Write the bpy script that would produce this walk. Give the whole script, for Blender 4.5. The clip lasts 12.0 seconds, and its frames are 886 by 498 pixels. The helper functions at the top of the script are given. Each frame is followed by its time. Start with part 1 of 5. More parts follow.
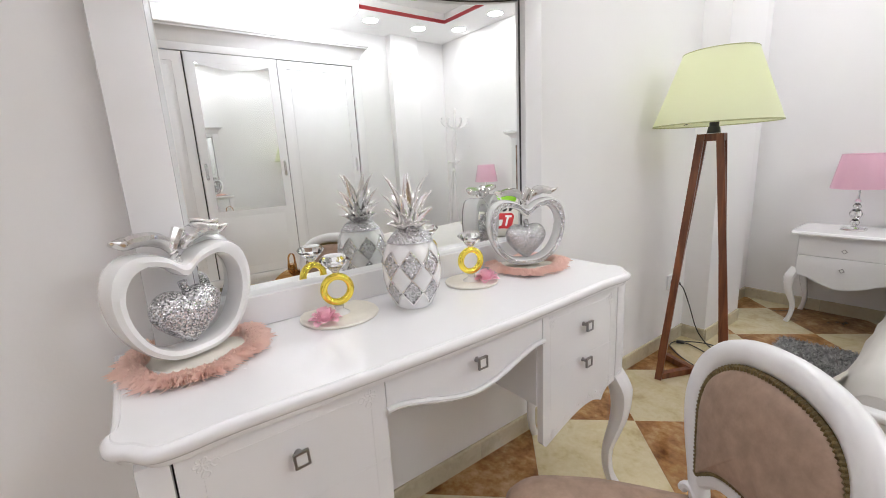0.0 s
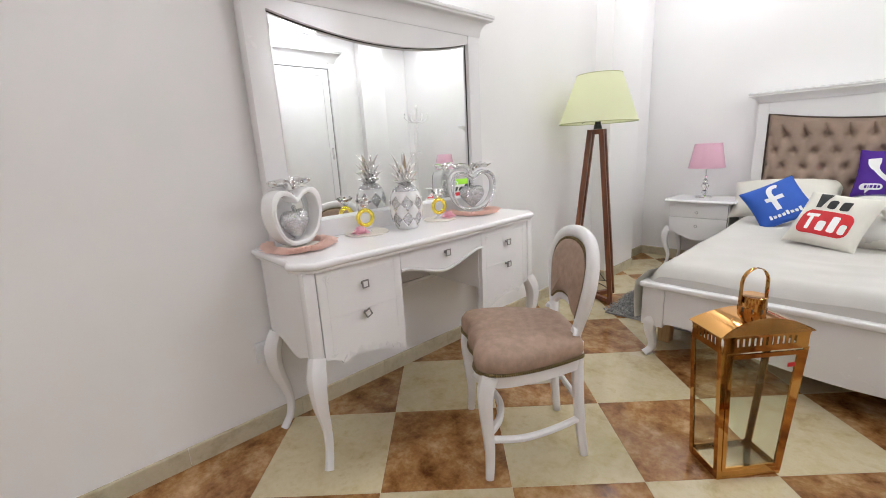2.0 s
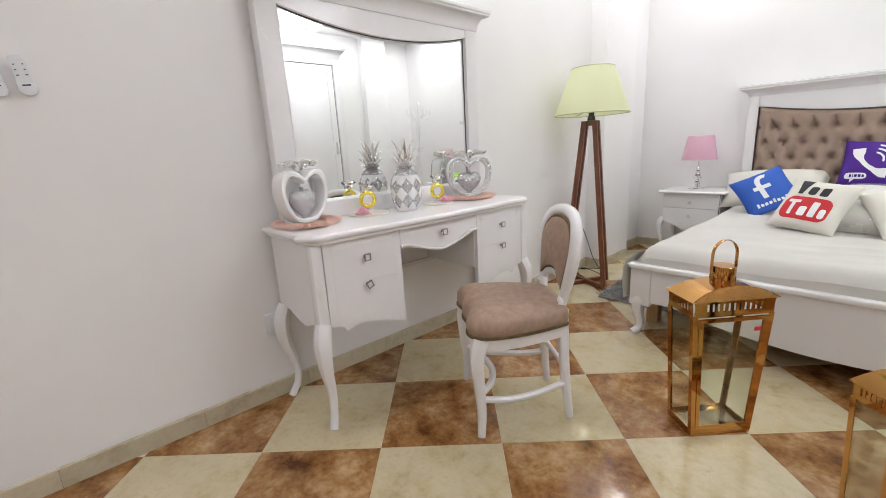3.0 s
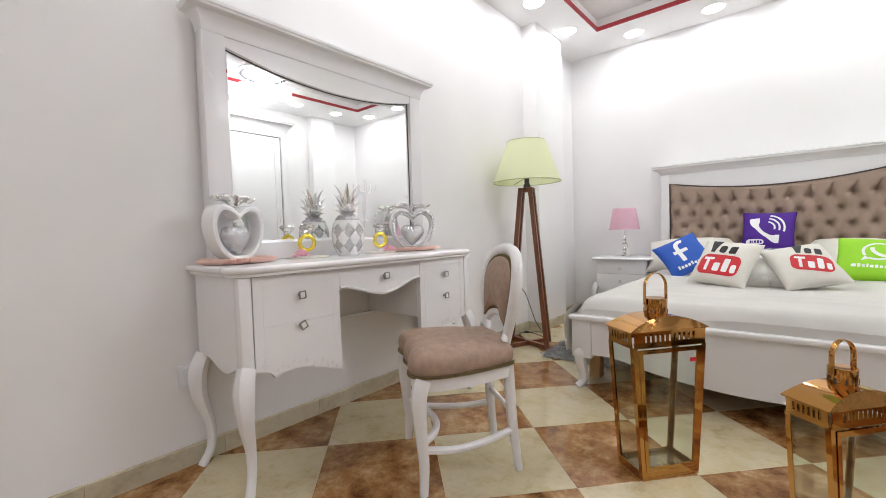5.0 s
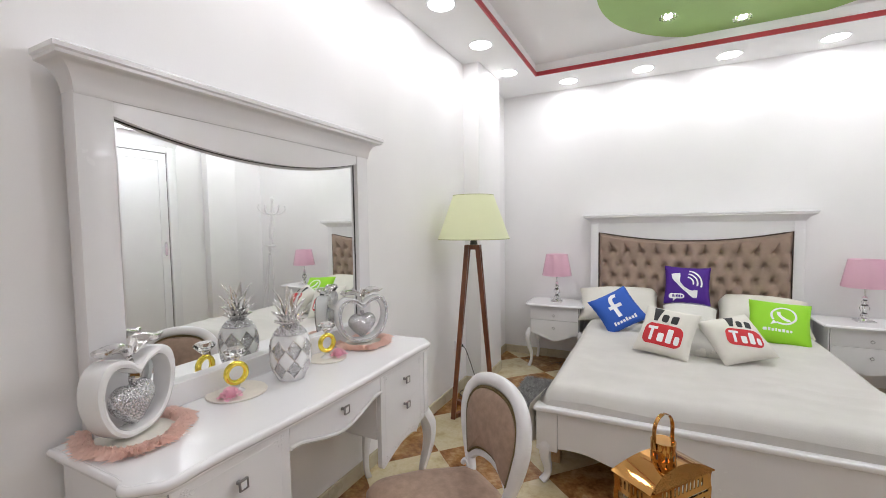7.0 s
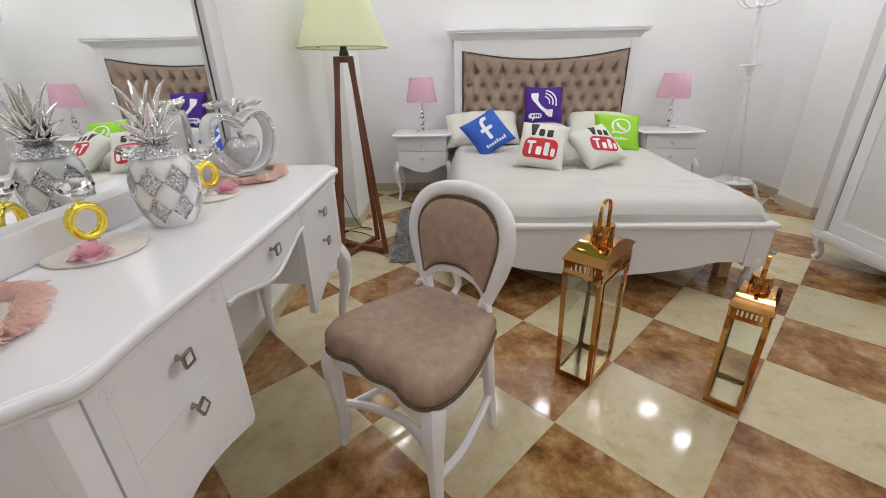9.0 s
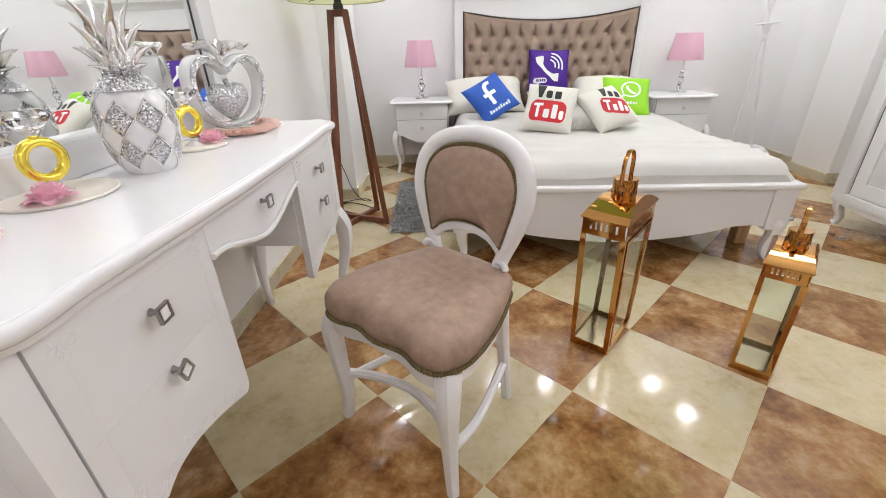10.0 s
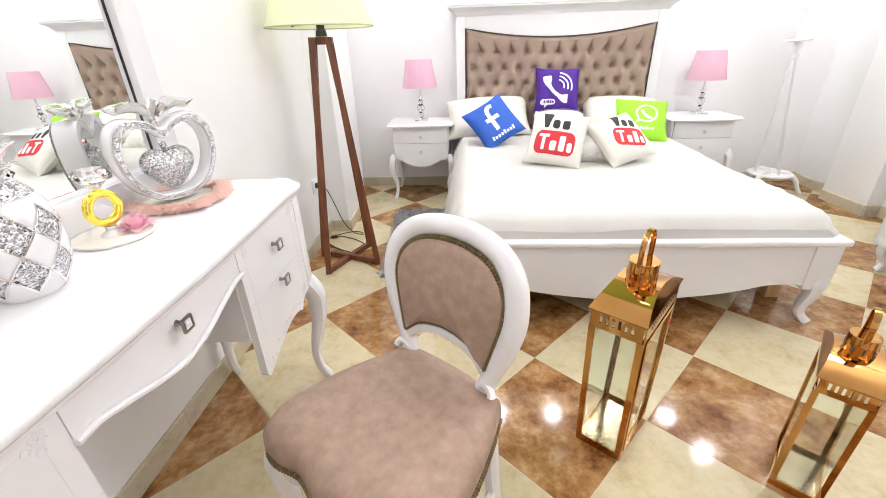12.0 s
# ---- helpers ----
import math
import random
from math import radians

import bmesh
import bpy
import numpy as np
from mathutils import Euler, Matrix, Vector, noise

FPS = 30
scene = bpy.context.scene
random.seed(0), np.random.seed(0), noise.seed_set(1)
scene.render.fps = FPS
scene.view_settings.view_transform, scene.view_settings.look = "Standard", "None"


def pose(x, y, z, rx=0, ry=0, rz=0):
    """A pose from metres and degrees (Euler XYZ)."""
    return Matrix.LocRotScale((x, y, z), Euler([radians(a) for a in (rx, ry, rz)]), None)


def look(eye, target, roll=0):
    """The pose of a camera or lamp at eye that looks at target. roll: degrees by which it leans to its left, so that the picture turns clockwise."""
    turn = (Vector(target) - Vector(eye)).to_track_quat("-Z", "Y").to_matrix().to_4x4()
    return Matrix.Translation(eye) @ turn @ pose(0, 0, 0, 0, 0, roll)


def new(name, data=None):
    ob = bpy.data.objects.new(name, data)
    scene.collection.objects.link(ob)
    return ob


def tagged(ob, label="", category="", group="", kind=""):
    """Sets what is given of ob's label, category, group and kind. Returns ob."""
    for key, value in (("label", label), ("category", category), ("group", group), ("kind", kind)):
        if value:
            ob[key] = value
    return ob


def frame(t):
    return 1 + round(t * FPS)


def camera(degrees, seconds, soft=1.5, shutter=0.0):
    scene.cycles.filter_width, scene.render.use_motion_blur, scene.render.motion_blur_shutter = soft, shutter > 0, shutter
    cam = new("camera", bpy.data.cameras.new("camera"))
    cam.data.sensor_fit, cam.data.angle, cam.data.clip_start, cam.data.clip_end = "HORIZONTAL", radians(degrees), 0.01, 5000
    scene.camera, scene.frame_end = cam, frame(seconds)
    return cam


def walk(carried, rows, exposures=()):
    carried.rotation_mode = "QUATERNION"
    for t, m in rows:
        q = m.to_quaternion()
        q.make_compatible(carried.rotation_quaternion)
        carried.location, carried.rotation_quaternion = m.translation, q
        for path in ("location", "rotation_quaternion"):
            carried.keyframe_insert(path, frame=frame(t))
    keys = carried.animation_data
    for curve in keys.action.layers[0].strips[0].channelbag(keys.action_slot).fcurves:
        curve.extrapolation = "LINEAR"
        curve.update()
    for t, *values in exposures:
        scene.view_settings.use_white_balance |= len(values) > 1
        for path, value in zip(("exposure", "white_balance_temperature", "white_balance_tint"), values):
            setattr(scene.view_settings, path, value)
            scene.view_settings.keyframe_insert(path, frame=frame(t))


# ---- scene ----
cam = camera(93.6, 12.0, soft=0.95)
PATH = [
    (0, (1.045, 0.07, 1.158), (-0.529, 1.229, 0.735), -3.0),
    (0.5, (1.233, -0.057, 1.185), (-0.307, 1.137, 0.735), -2.7),
    (1, (1.415, -0.245, 1.197), (-0.075, 1.007, 0.733), -2.5),
    (1.5, (1.531, -0.433, 1.165), (0.074, 0.856, 0.7), -2.8),
    (2, (1.654, -0.523, 1.129), (0.211, 0.781, 0.665), -3.1),
    (2.5, (1.756, -0.578, 1.112), (0.309, 0.72, 0.643), -3.1),
    (3, (1.775, -0.601, 1.068), (0.321, 0.691, 0.602), -3.1),
    (3.2, (1.764, -0.58, 1.054), (0.326, 0.768, 0.71), -3.2),
    (3.3, (1.769, -0.57, 1.028), (0.394, 0.868, 0.826), -2.8),
    (3.5, (1.77, -0.574, 0.989), (0.494, 0.964, 0.913), -2.1),
    (3.7, (1.773, -0.57, 0.968), (0.499, 0.97, 0.89), -2.4),
    (5.3, (1.777, -0.597, 0.878), (0.479, 0.923, 0.805), -1.7),
    (5.5, (1.77, -0.586, 0.935), (0.468, 0.93, 0.865), -1.8),
    (6, (1.703, -0.589, 1.165), (0.392, 0.92, 1.094), -1.7),
    (6.5, (1.52, -0.607, 1.352), (0.276, 0.957, 1.272), -1.5),
    (7, (1.347, -0.478, 1.345), (0.449, 1.305, 1.234), -0.8),
    (7.2, (1.272, -0.434, 1.337), (0.534, 1.421, 1.219), -1.0),
    (8.8, (0.888, -0.355, 1.16), (0.79, 1.542, 0.533), -0.9),
    (9, (0.88, -0.357, 1.141), (0.798, 1.474, 0.34), -1.1),
    (9.5, (0.852, -0.33, 1.11), (0.785, 1.466, 0.232), -1.3),
    (10, (0.84, -0.283, 1.026), (0.768, 1.511, 0.145), -1.6),
    (10.5, (0.85, -0.204, 0.874), (0.771, 1.584, -0.019), -1.7),
    (11, (0.857, -0.153, 0.854), (0.762, 1.636, -0.034), -2.0),
    (11.5, (0.877, -0.059, 0.958), (0.763, 1.73, 0.07), -2.1),
    (12, (0.917, 0.035, 1.155), (0.797, 1.827, 0.276), -1.9),
]
EXPOSURES = [(0, 0.0), (3, -0.02), (5.5, -0.04), (6.2, -0.06), (7.2, -0.26), (9.0, -0.24), (9.5, -0.06), (10.2, 0.28), (11, 0.55), (11.5, 0.67), (12, 0.68)]
walk(cam, [(t, look(eye, target, roll)) for t, eye, target, roll in PATH], EXPOSURES)


# ---- light ----
world = bpy.data.worlds.new("world")
scene.world = world
world.use_nodes = True
world.node_tree.nodes["Background"].inputs["Color"].default_value = (0.9, 0.93, 1.0, 1)
world.node_tree.nodes["Background"].inputs["Strength"].default_value = 0.05

LAMP_DOWN, GLOBE_GLOW = 2.4, 25.0
WHITE_LIGHT = (0.925, 0.925, 0.985)


# ---- materials ----
def nodes_of(name):
    m = bpy.data.materials.new(name)
    m.use_nodes = True
    t = m.node_tree
    return m, t, t.nodes["Principled BSDF"]


def link(t, a, b):
    t.links.new(a, b)


def noise_node(t, scale, detail=4.0, rough=0.6, coords="Object", spread=0.0):
    co = t.nodes.new("ShaderNodeTexCoord")
    n = t.nodes.new("ShaderNodeTexNoise")
    n.inputs["Scale"].default_value = scale
    n.inputs["Detail"].default_value = detail
    n.inputs["Roughness"].default_value = rough
    source = co.outputs[coords]
    if spread:
        info = t.nodes.new("ShaderNodeObjectInfo")
        mul = t.nodes.new("ShaderNodeMath")
        mul.operation = "MULTIPLY"
        mul.inputs[1].default_value = spread
        add = t.nodes.new("ShaderNodeVectorMath")
        link(t, info.outputs["Random"], mul.inputs[0])
        link(t, source, add.inputs[0])
        link(t, mul.outputs[0], add.inputs[1])
        source = add.outputs[0]
    link(t, source, n.inputs["Vector"])
    return n


def ramp(t, source, stops):
    r = t.nodes.new("ShaderNodeValToRGB")
    e = r.color_ramp.elements
    while len(e) < len(stops):
        e.new(0.5)
    for k, (p, c) in zip(e, stops):
        k.position, k.color = p, (*c, 1)
    link(t, source, r.inputs[0])
    return r


def bump(t, b, source, strength, distance=0.002):
    n = t.nodes.new("ShaderNodeBump")
    n.inputs["Strength"].default_value = strength
    n.inputs["Distance"].default_value = distance
    link(t, source, n.inputs["Height"])
    link(t, n.outputs[0], b.inputs["Normal"])
    return n


def surface(name, colour, rough=0.5, metal=0.0, vary=0.06, scale=3.0, grain=80.0, relief=0.1, coat=0.0, spread=0.0, rough_vary=0.1):
    """Plain surface with slow colour drift, fine grain in relief and uneven gloss."""
    m, t, b = nodes_of(name)
    big = noise_node(t, scale, 3.0, spread=spread)
    lo = tuple(max(0, c * (1 - vary)) for c in colour)
    hi = tuple(min(1, c * (1 + vary)) for c in colour)
    link(t, ramp(t, big.outputs[0], [(0.3, lo), (0.7, hi)]).outputs[0], b.inputs["Base Color"])
    fine = noise_node(t, grain, 3.0)
    r = t.nodes.new("ShaderNodeMapRange")
    r.inputs["To Min"].default_value = max(0, rough - rough_vary)
    r.inputs["To Max"].default_value = min(1, rough + rough_vary)
    link(t, fine.outputs[0], r.inputs["Value"])
    link(t, r.outputs[0], b.inputs["Roughness"])
    b.inputs["Metallic"].default_value = metal
    b.inputs["Coat Weight"].default_value = coat
    if relief:
        bump(t, b, fine.outputs[0], relief)
    return m


def marble(name, stops, grout=False):
    """Glossy mottled stone-look tile; every tile takes another piece of the pattern."""
    m, t, b = nodes_of(name)
    a = noise_node(t, 8.0, 6.0, 0.62, spread=37.0)
    a.inputs["Distortion"].default_value = 0.25
    f = noise_node(t, 42.0, 4.0, 0.6, spread=11.0)
    mix = t.nodes.new("ShaderNodeMath")
    mix.operation = "MULTIPLY_ADD"
    mix.inputs[1].default_value = 0.36
    link(t, f.outputs[0], mix.inputs[0])
    sub = t.nodes.new("ShaderNodeMath")
    sub.operation = "SUBTRACT"
    sub.inputs[1].default_value = 0.18
    link(t, a.outputs[0], sub.inputs[0])
    link(t, sub.outputs[0], mix.inputs[2])
    info = t.nodes.new("ShaderNodeObjectInfo")
    hsv = t.nodes.new("ShaderNodeHueSaturation")
    val = t.nodes.new("ShaderNodeMapRange")
    val.inputs["To Min"].default_value = 0.93
    val.inputs["To Max"].default_value = 1.06
    link(t, info.outputs["Random"], val.inputs["Value"])
    link(t, val.outputs[0], hsv.inputs["Value"])
    link(t, ramp(t, mix.outputs[0], stops).outputs[0], hsv.inputs["Color"])
    link(t, hsv.outputs[0], b.inputs["Base Color"])
    r = t.nodes.new("ShaderNodeMapRange")
    r.inputs["To Min"].default_value = 0.05
    r.inputs["To Max"].default_value = 0.13
    link(t, a.outputs[0], r.inputs["Value"])
    link(t, r.outputs[0], b.inputs["Roughness"])
    wave = noise_node(t, 5.0, 1.0, spread=3.0)
    bump(t, b, wave.outputs[0], 0.05, 0.004)
    return m


def wood(name, dark, light, rough=0.35, scale=(30, 30, 2.5)):
    m, t, b = nodes_of(name)
    co = t.nodes.new("ShaderNodeTexCoord")
    mp = t.nodes.new("ShaderNodeMapping")
    mp.inputs["Scale"].default_value = scale
    link(t, co.outputs["Object"], mp.inputs["Vector"])
    n = t.nodes.new("ShaderNodeTexNoise")
    n.inputs["Scale"].default_value = 1.6
    n.inputs["Detail"].default_value = 6
    n.inputs["Distortion"].default_value = 0.8
    link(t, mp.outputs[0], n.inputs["Vector"])
    link(t, ramp(t, n.outputs[0], [(0.3, dark), (0.72, light)]).outputs[0], b.inputs["Base Color"])
    b.inputs["Roughness"].default_value = rough
    bump(t, b, n.outputs[0], 0.15, 0.001)
    return m


def glitter(name, lo, hi, scale=430.0):
    """Crushed mirror glitter: facets of differing tilt and brightness."""
    m, t, b = nodes_of(name)
    co = t.nodes.new("ShaderNodeTexCoord")
    v = t.nodes.new("ShaderNodeTexVoronoi")
    v.inputs["Scale"].default_value = scale
    link(t, co.outputs["Object"], v.inputs["Vector"])
    sep = t.nodes.new("ShaderNodeSeparateColor")
    link(t, v.outputs["Color"], sep.inputs[0])
    link(t, ramp(t, sep.outputs[0], [(0.0, lo), (0.55, tuple((p + q) / 2 for p, q in zip(lo, hi))), (1.0, hi)]).outputs[0], b.inputs["Base Color"])
    b.inputs["Metallic"].default_value = 0.8
    b.inputs["Roughness"].default_value = 0.24
    geo = t.nodes.new("ShaderNodeNewGeometry")
    off, tip, unit = (t.nodes.new("ShaderNodeVectorMath") for _ in range(3))
    off.operation, tip.operation, unit.operation = "SUBTRACT", "MULTIPLY_ADD", "NORMALIZE"
    off.inputs[1].default_value = (0.5, 0.5, 0.5)
    tip.inputs[1].default_value = (1.0, 1.0, 1.0)
    link(t, v.outputs["Color"], off.inputs[0])
    link(t, off.outputs[0], tip.inputs[0])
    link(t, geo.outputs["Normal"], tip.inputs[2])
    link(t, tip.outputs[0], unit.inputs[0])
    link(t, unit.outputs[0], b.inputs["Normal"])
    return m


def cloth_shade(name, colour, through_light=0.5, rough=0.6):
    """Thin shade that lets light through."""
    m, t, b = nodes_of(name)
    weave = noise_node(t, 260.0, 2.0)
    b.inputs["Base Color"].default_value = (*colour, 1)
    b.inputs["Roughness"].default_value = rough
    bump(t, b, weave.outputs[0], 0.25, 0.001)
    tr = t.nodes.new("ShaderNodeBsdfTranslucent")
    tr.inputs["Color"].default_value = (*colour, 1)
    mix = t.nodes.new("ShaderNodeMixShader")
    mix.inputs[0].default_value = through_light
    link(t, b.outputs[0], mix.inputs[1])
    link(t, tr.outputs[0], mix.inputs[2])
    link(t, mix.outputs[0], t.nodes["Material Output"].inputs["Surface"])
    return m


def glass(name, tint=(1, 1, 1), rough=0.0, ior=1.45):
    m, t, b = nodes_of(name)
    b.inputs["Base Color"].default_value = (*tint, 1)
    b.inputs["Transmission Weight"].default_value = 1.0
    b.inputs["Roughness"].default_value = rough
    b.inputs["IOR"].default_value = ior
    return m


def glow(name, colour, strength):
    m, t, b = nodes_of(name)
    b.inputs["Base Color"].default_value = (*colour, 1)
    b.inputs["Emission Color"].default_value = (*colour, 1)
    b.inputs["Emission Strength"].default_value = strength
    return m


M_WALL = surface("wall_paint", (0.855, 0.845, 0.84), 0.62, vary=0.025, scale=1.3, grain=130, relief=0.12)
M_CEIL = surface("ceiling_paint", (0.87, 0.865, 0.86), 0.6, vary=0.02, scale=1.0, grain=110, relief=0.06)
M_RED = surface("red_trim_paint", (0.42, 0.035, 0.045), 0.45, vary=0.1)
M_GREEN = surface("green_ceiling_paint", (0.33, 0.52, 0.16), 0.55, vary=0.04)
M_BLACK = surface("black_trim_paint", (0.02, 0.02, 0.022), 0.4)
M_CREAM = marble("cream_tile", [(0.25, (0.42, 0.33, 0.18)), (0.42, (0.54, 0.45, 0.275)), (0.6, (0.60, 0.52, 0.345)), (0.78, (0.49, 0.395, 0.23))])
M_BROWN = marble("brown_tile", [(0.28, (0.10, 0.034, 0.009)), (0.40, (0.225, 0.098, 0.031)), (0.52, (0.33, 0.168, 0.060)), (0.64, (0.45, 0.27, 0.124)), (0.76, (0.56, 0.37, 0.20))])
M_GROUT = surface("grout", (0.62, 0.52, 0.38), 0.8, vary=0.15, scale=9)
M_BASE = marble("baseboard_tile_glaze", [(0.25, (0.44, 0.38, 0.26)), (0.5, (0.58, 0.52, 0.38)), (0.8, (0.50, 0.42, 0.29))])
M_PAINT = surface("white_lacquer", (0.83, 0.82, 0.825), 0.26, vary=0.015, scale=4, grain=14, relief=0.0, coat=0.1, rough_vary=0.03)
M_PAINT_OLD = surface("white_chair_paint", (0.81, 0.80, 0.80), 0.32, vary=0.03, scale=14, grain=22, relief=0.08, coat=0.2, rough_vary=0.05)
# near-black painted as shade in gaps, slots and holes; also the mirror's edge line
M_GAP_SHADE = surface("dark_gap_shade", (0.05, 0.045, 0.045), 0.7)
M_CHROME = surface("chrome", (0.82, 0.82, 0.83), 0.12, metal=1.0, vary=0.03, relief=0.03, rough_vary=0.04)
M_PEWTER = surface("pewter", (0.34, 0.33, 0.33), 0.34, metal=1.0, vary=0.1, relief=0.1)
M_SILVER = surface("silver_leaf_glaze", (0.80, 0.79, 0.78), 0.16, metal=1.0, vary=0.06, scale=30, grain=70, relief=0.35, rough_vary=0.06)
M_GLITTER = glitter("silver_glitter", (0.22, 0.22, 0.23), (0.98, 0.98, 1.0))
M_CERAMIC = surface("white_ceramic", (0.84, 0.835, 0.83), 0.16, vary=0.02, scale=12, relief=0.05, coat=0.4, rough_vary=0.05)
M_GOLD = surface("polished_gold", (1.0, 0.80, 0.13), 0.14, metal=1.0, vary=0.03, relief=0.02, rough_vary=0.04)
M_COPPER = surface("polished_brass_copper", (0.56, 0.295, 0.095), 0.06, metal=1.0, vary=0.06, scale=9, grain=25, relief=0.05, rough_vary=0.04)
M_PLATE = surface("pale_brass_plate", (0.46, 0.37, 0.25), 0.16, metal=1.0, vary=0.06, scale=12, relief=0.0)
M_LEATHER = surface("taupe_suede", (0.36, 0.247, 0.181), 0.62, vary=0.16, scale=36, grain=160, relief=0.22)
M_TUFT = surface("brown_velvet", (0.36, 0.262, 0.207), 0.7, vary=0.1, scale=9, grain=200, relief=0.15)
M_BRAID = surface("bronze_braid", (0.16, 0.115, 0.045), 0.5, metal=0.35, vary=0.3, scale=120, grain=300, relief=0.7)
M_PIPING = surface("dark_brown_piping", (0.075, 0.048, 0.035), 0.55, vary=0.2, scale=80)
M_WALNUT = wood("stained_wood", (0.085, 0.024, 0.009), (0.23, 0.075, 0.028))
M_PINE = wood("raw_pine", (0.42, 0.24, 0.10), (0.66, 0.44, 0.22), 0.6)
M_SHEET = surface("cream_bedspread", (0.60, 0.58, 0.545), 0.6, vary=0.04, scale=5, grain=170, relief=0.3)
M_PILLOW = surface("ivory_satin", (0.72, 0.695, 0.625), 0.5, vary=0.04, scale=7, grain=120, relief=0.15)
M_COTTON = surface("white_canvas_print_ground", (0.70, 0.675, 0.61), 0.75, vary=0.03, scale=12, grain=260, relief=0.25)
M_BLUE = surface("blue_print", (0.018, 0.095, 0.46), 0.7, vary=0.06, grain=260, relief=0.25)
M_PURPLE = surface("purple_print", (0.062, 0.006, 0.25), 0.7, vary=0.06, grain=260, relief=0.25)
M_LIME = surface("lime_print", (0.30, 0.66, 0.02), 0.7, vary=0.05, grain=260, relief=0.25)
M_INK_W = surface("white_ink", (0.82, 0.82, 0.82), 0.7, vary=0.02)
M_INK_K = surface("black_ink", (0.012, 0.012, 0.013), 0.6, vary=0.1)
M_INK_R = surface("red_ink", (0.56, 0.012, 0.02), 0.6, vary=0.05)
M_PLASTIC = surface("clear_plastic_wrap", (0.85, 0.87, 0.9), 0.1, vary=0.02, grain=30, relief=0.6)
M_PLASTIC.node_tree.nodes["Principled BSDF"].inputs["Alpha"].default_value = 0.22
M_RUG = surface("grey_shag", (0.36, 0.355, 0.35), 0.95, vary=0.35, scale=26, grain=120, relief=0.8)
M_FEATHER = cloth_shade("blush_feather", (0.97, 0.76, 0.68), 0.45, 0.8)
M_ROSE = cloth_shade("pink_fabric_rose", (0.95, 0.60, 0.70), 0.4, 0.75)
M_FELT = surface("ivory_felt", (0.78, 0.74, 0.66), 0.9, vary=0.05, scale=25, grain=300, relief=0.4)
M_SHADE_L = cloth_shade("pale_lime_linen", (0.91, 0.93, 0.73), 0.5)
M_SHADE_P = cloth_shade("pink_shade", (0.98, 0.74, 0.84), 0.5, 0.12)
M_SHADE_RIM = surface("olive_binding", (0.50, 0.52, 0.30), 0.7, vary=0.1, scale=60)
M_CABLE = surface("black_cable", (0.015, 0.015, 0.015), 0.45)
M_SWITCH = surface("white_plastic", (0.78, 0.79, 0.81), 0.35, vary=0.02)
M_CRYSTAL = glass("crystal", (1, 1, 1), 0.0, 1.5)
M_PANE = glass("pane_glass", (0.93, 0.98, 0.96), 0.0, 1.45)
M_BULB = glow("opal_bulb", (1.0, 0.98, 0.95), 9.0)
M_GLOBE = glow("opal_globe", (0.91, 0.925, 1.0), GLOBE_GLOW)
M_LED = glow("led_disc", (1.0, 0.99, 0.98), 14.0)
M_MIRROR = bpy.data.materials.new("mirror_silver")
M_MIRROR.use_nodes = True
_b = M_MIRROR.node_tree.nodes["Principled BSDF"]
_b.inputs["Base Color"].default_value = (0.90, 0.915, 0.905, 1)
_b.inputs["Metallic"].default_value = 1.0
_b.inputs["Roughness"].default_value = 0.004


# ---- mesh helpers ----
def thing(name, m, label, category, group="", kind=""):
    ob = new(name)
    ob.empty_display_size = 0.05
    ob.matrix_basis = m
    return tagged(ob, label, category, group, kind)


def mesh_of(name, bm, material, smooth=True, angle=40):
    bmesh.ops.recalc_face_normals(bm, faces=bm.faces)
    me = bpy.data.meshes.new(name)
    if smooth:
        lim = radians(angle)
        for f in bm.faces:
            f.smooth = True
        for e in bm.edges:
            if len(e.link_faces) == 2 and e.calc_face_angle(0) > lim:
                e.smooth = False
    bm.to_mesh(me)
    bm.free()
    me.materials.append(material)
    return me


def part(name, bm, material, parent=None, label="", smooth=True, m=None):
    ob = new(name, mesh_of(name, bm, material, smooth))
    ob.parent = parent
    if m is not None:
        ob.matrix_basis = m
    if label:
        ob["label"] = label
    return ob


def structure(name, bm, material, label, category, smooth=True):
    return tagged(part(name, bm, material, None, "", smooth), label, category, "", "structure")


def box(x0, x1, y0, y1, z0, z1, bevel=0.0, bm=None, seg=2):
    own = bmesh.new()
    vs = [own.verts.new(v) for v in ((x0, y0, z0), (x1, y0, z0), (x1, y1, z0), (x0, y1, z0), (x0, y0, z1), (x1, y0, z1), (x1, y1, z1), (x0, y1, z1))]
    for f in ((3, 2, 1, 0), (4, 5, 6, 7), (0, 1, 5, 4), (1, 2, 6, 5), (2, 3, 7, 6), (3, 0, 4, 7)):
        own.faces.new([vs[i] for i in f])
    if bevel:
        bmesh.ops.bevel(own, geom=list(own.edges), offset=bevel, segments=seg, affect="EDGES", profile=0.6)
    return joined(own, bm)


def joined(own, bm):
    if bm is None:
        return own
    me = bpy.data.meshes.new("tmp")
    own.to_mesh(me)
    own.free()
    bm.from_mesh(me)
    bpy.data.meshes.remove(me)
    return bm


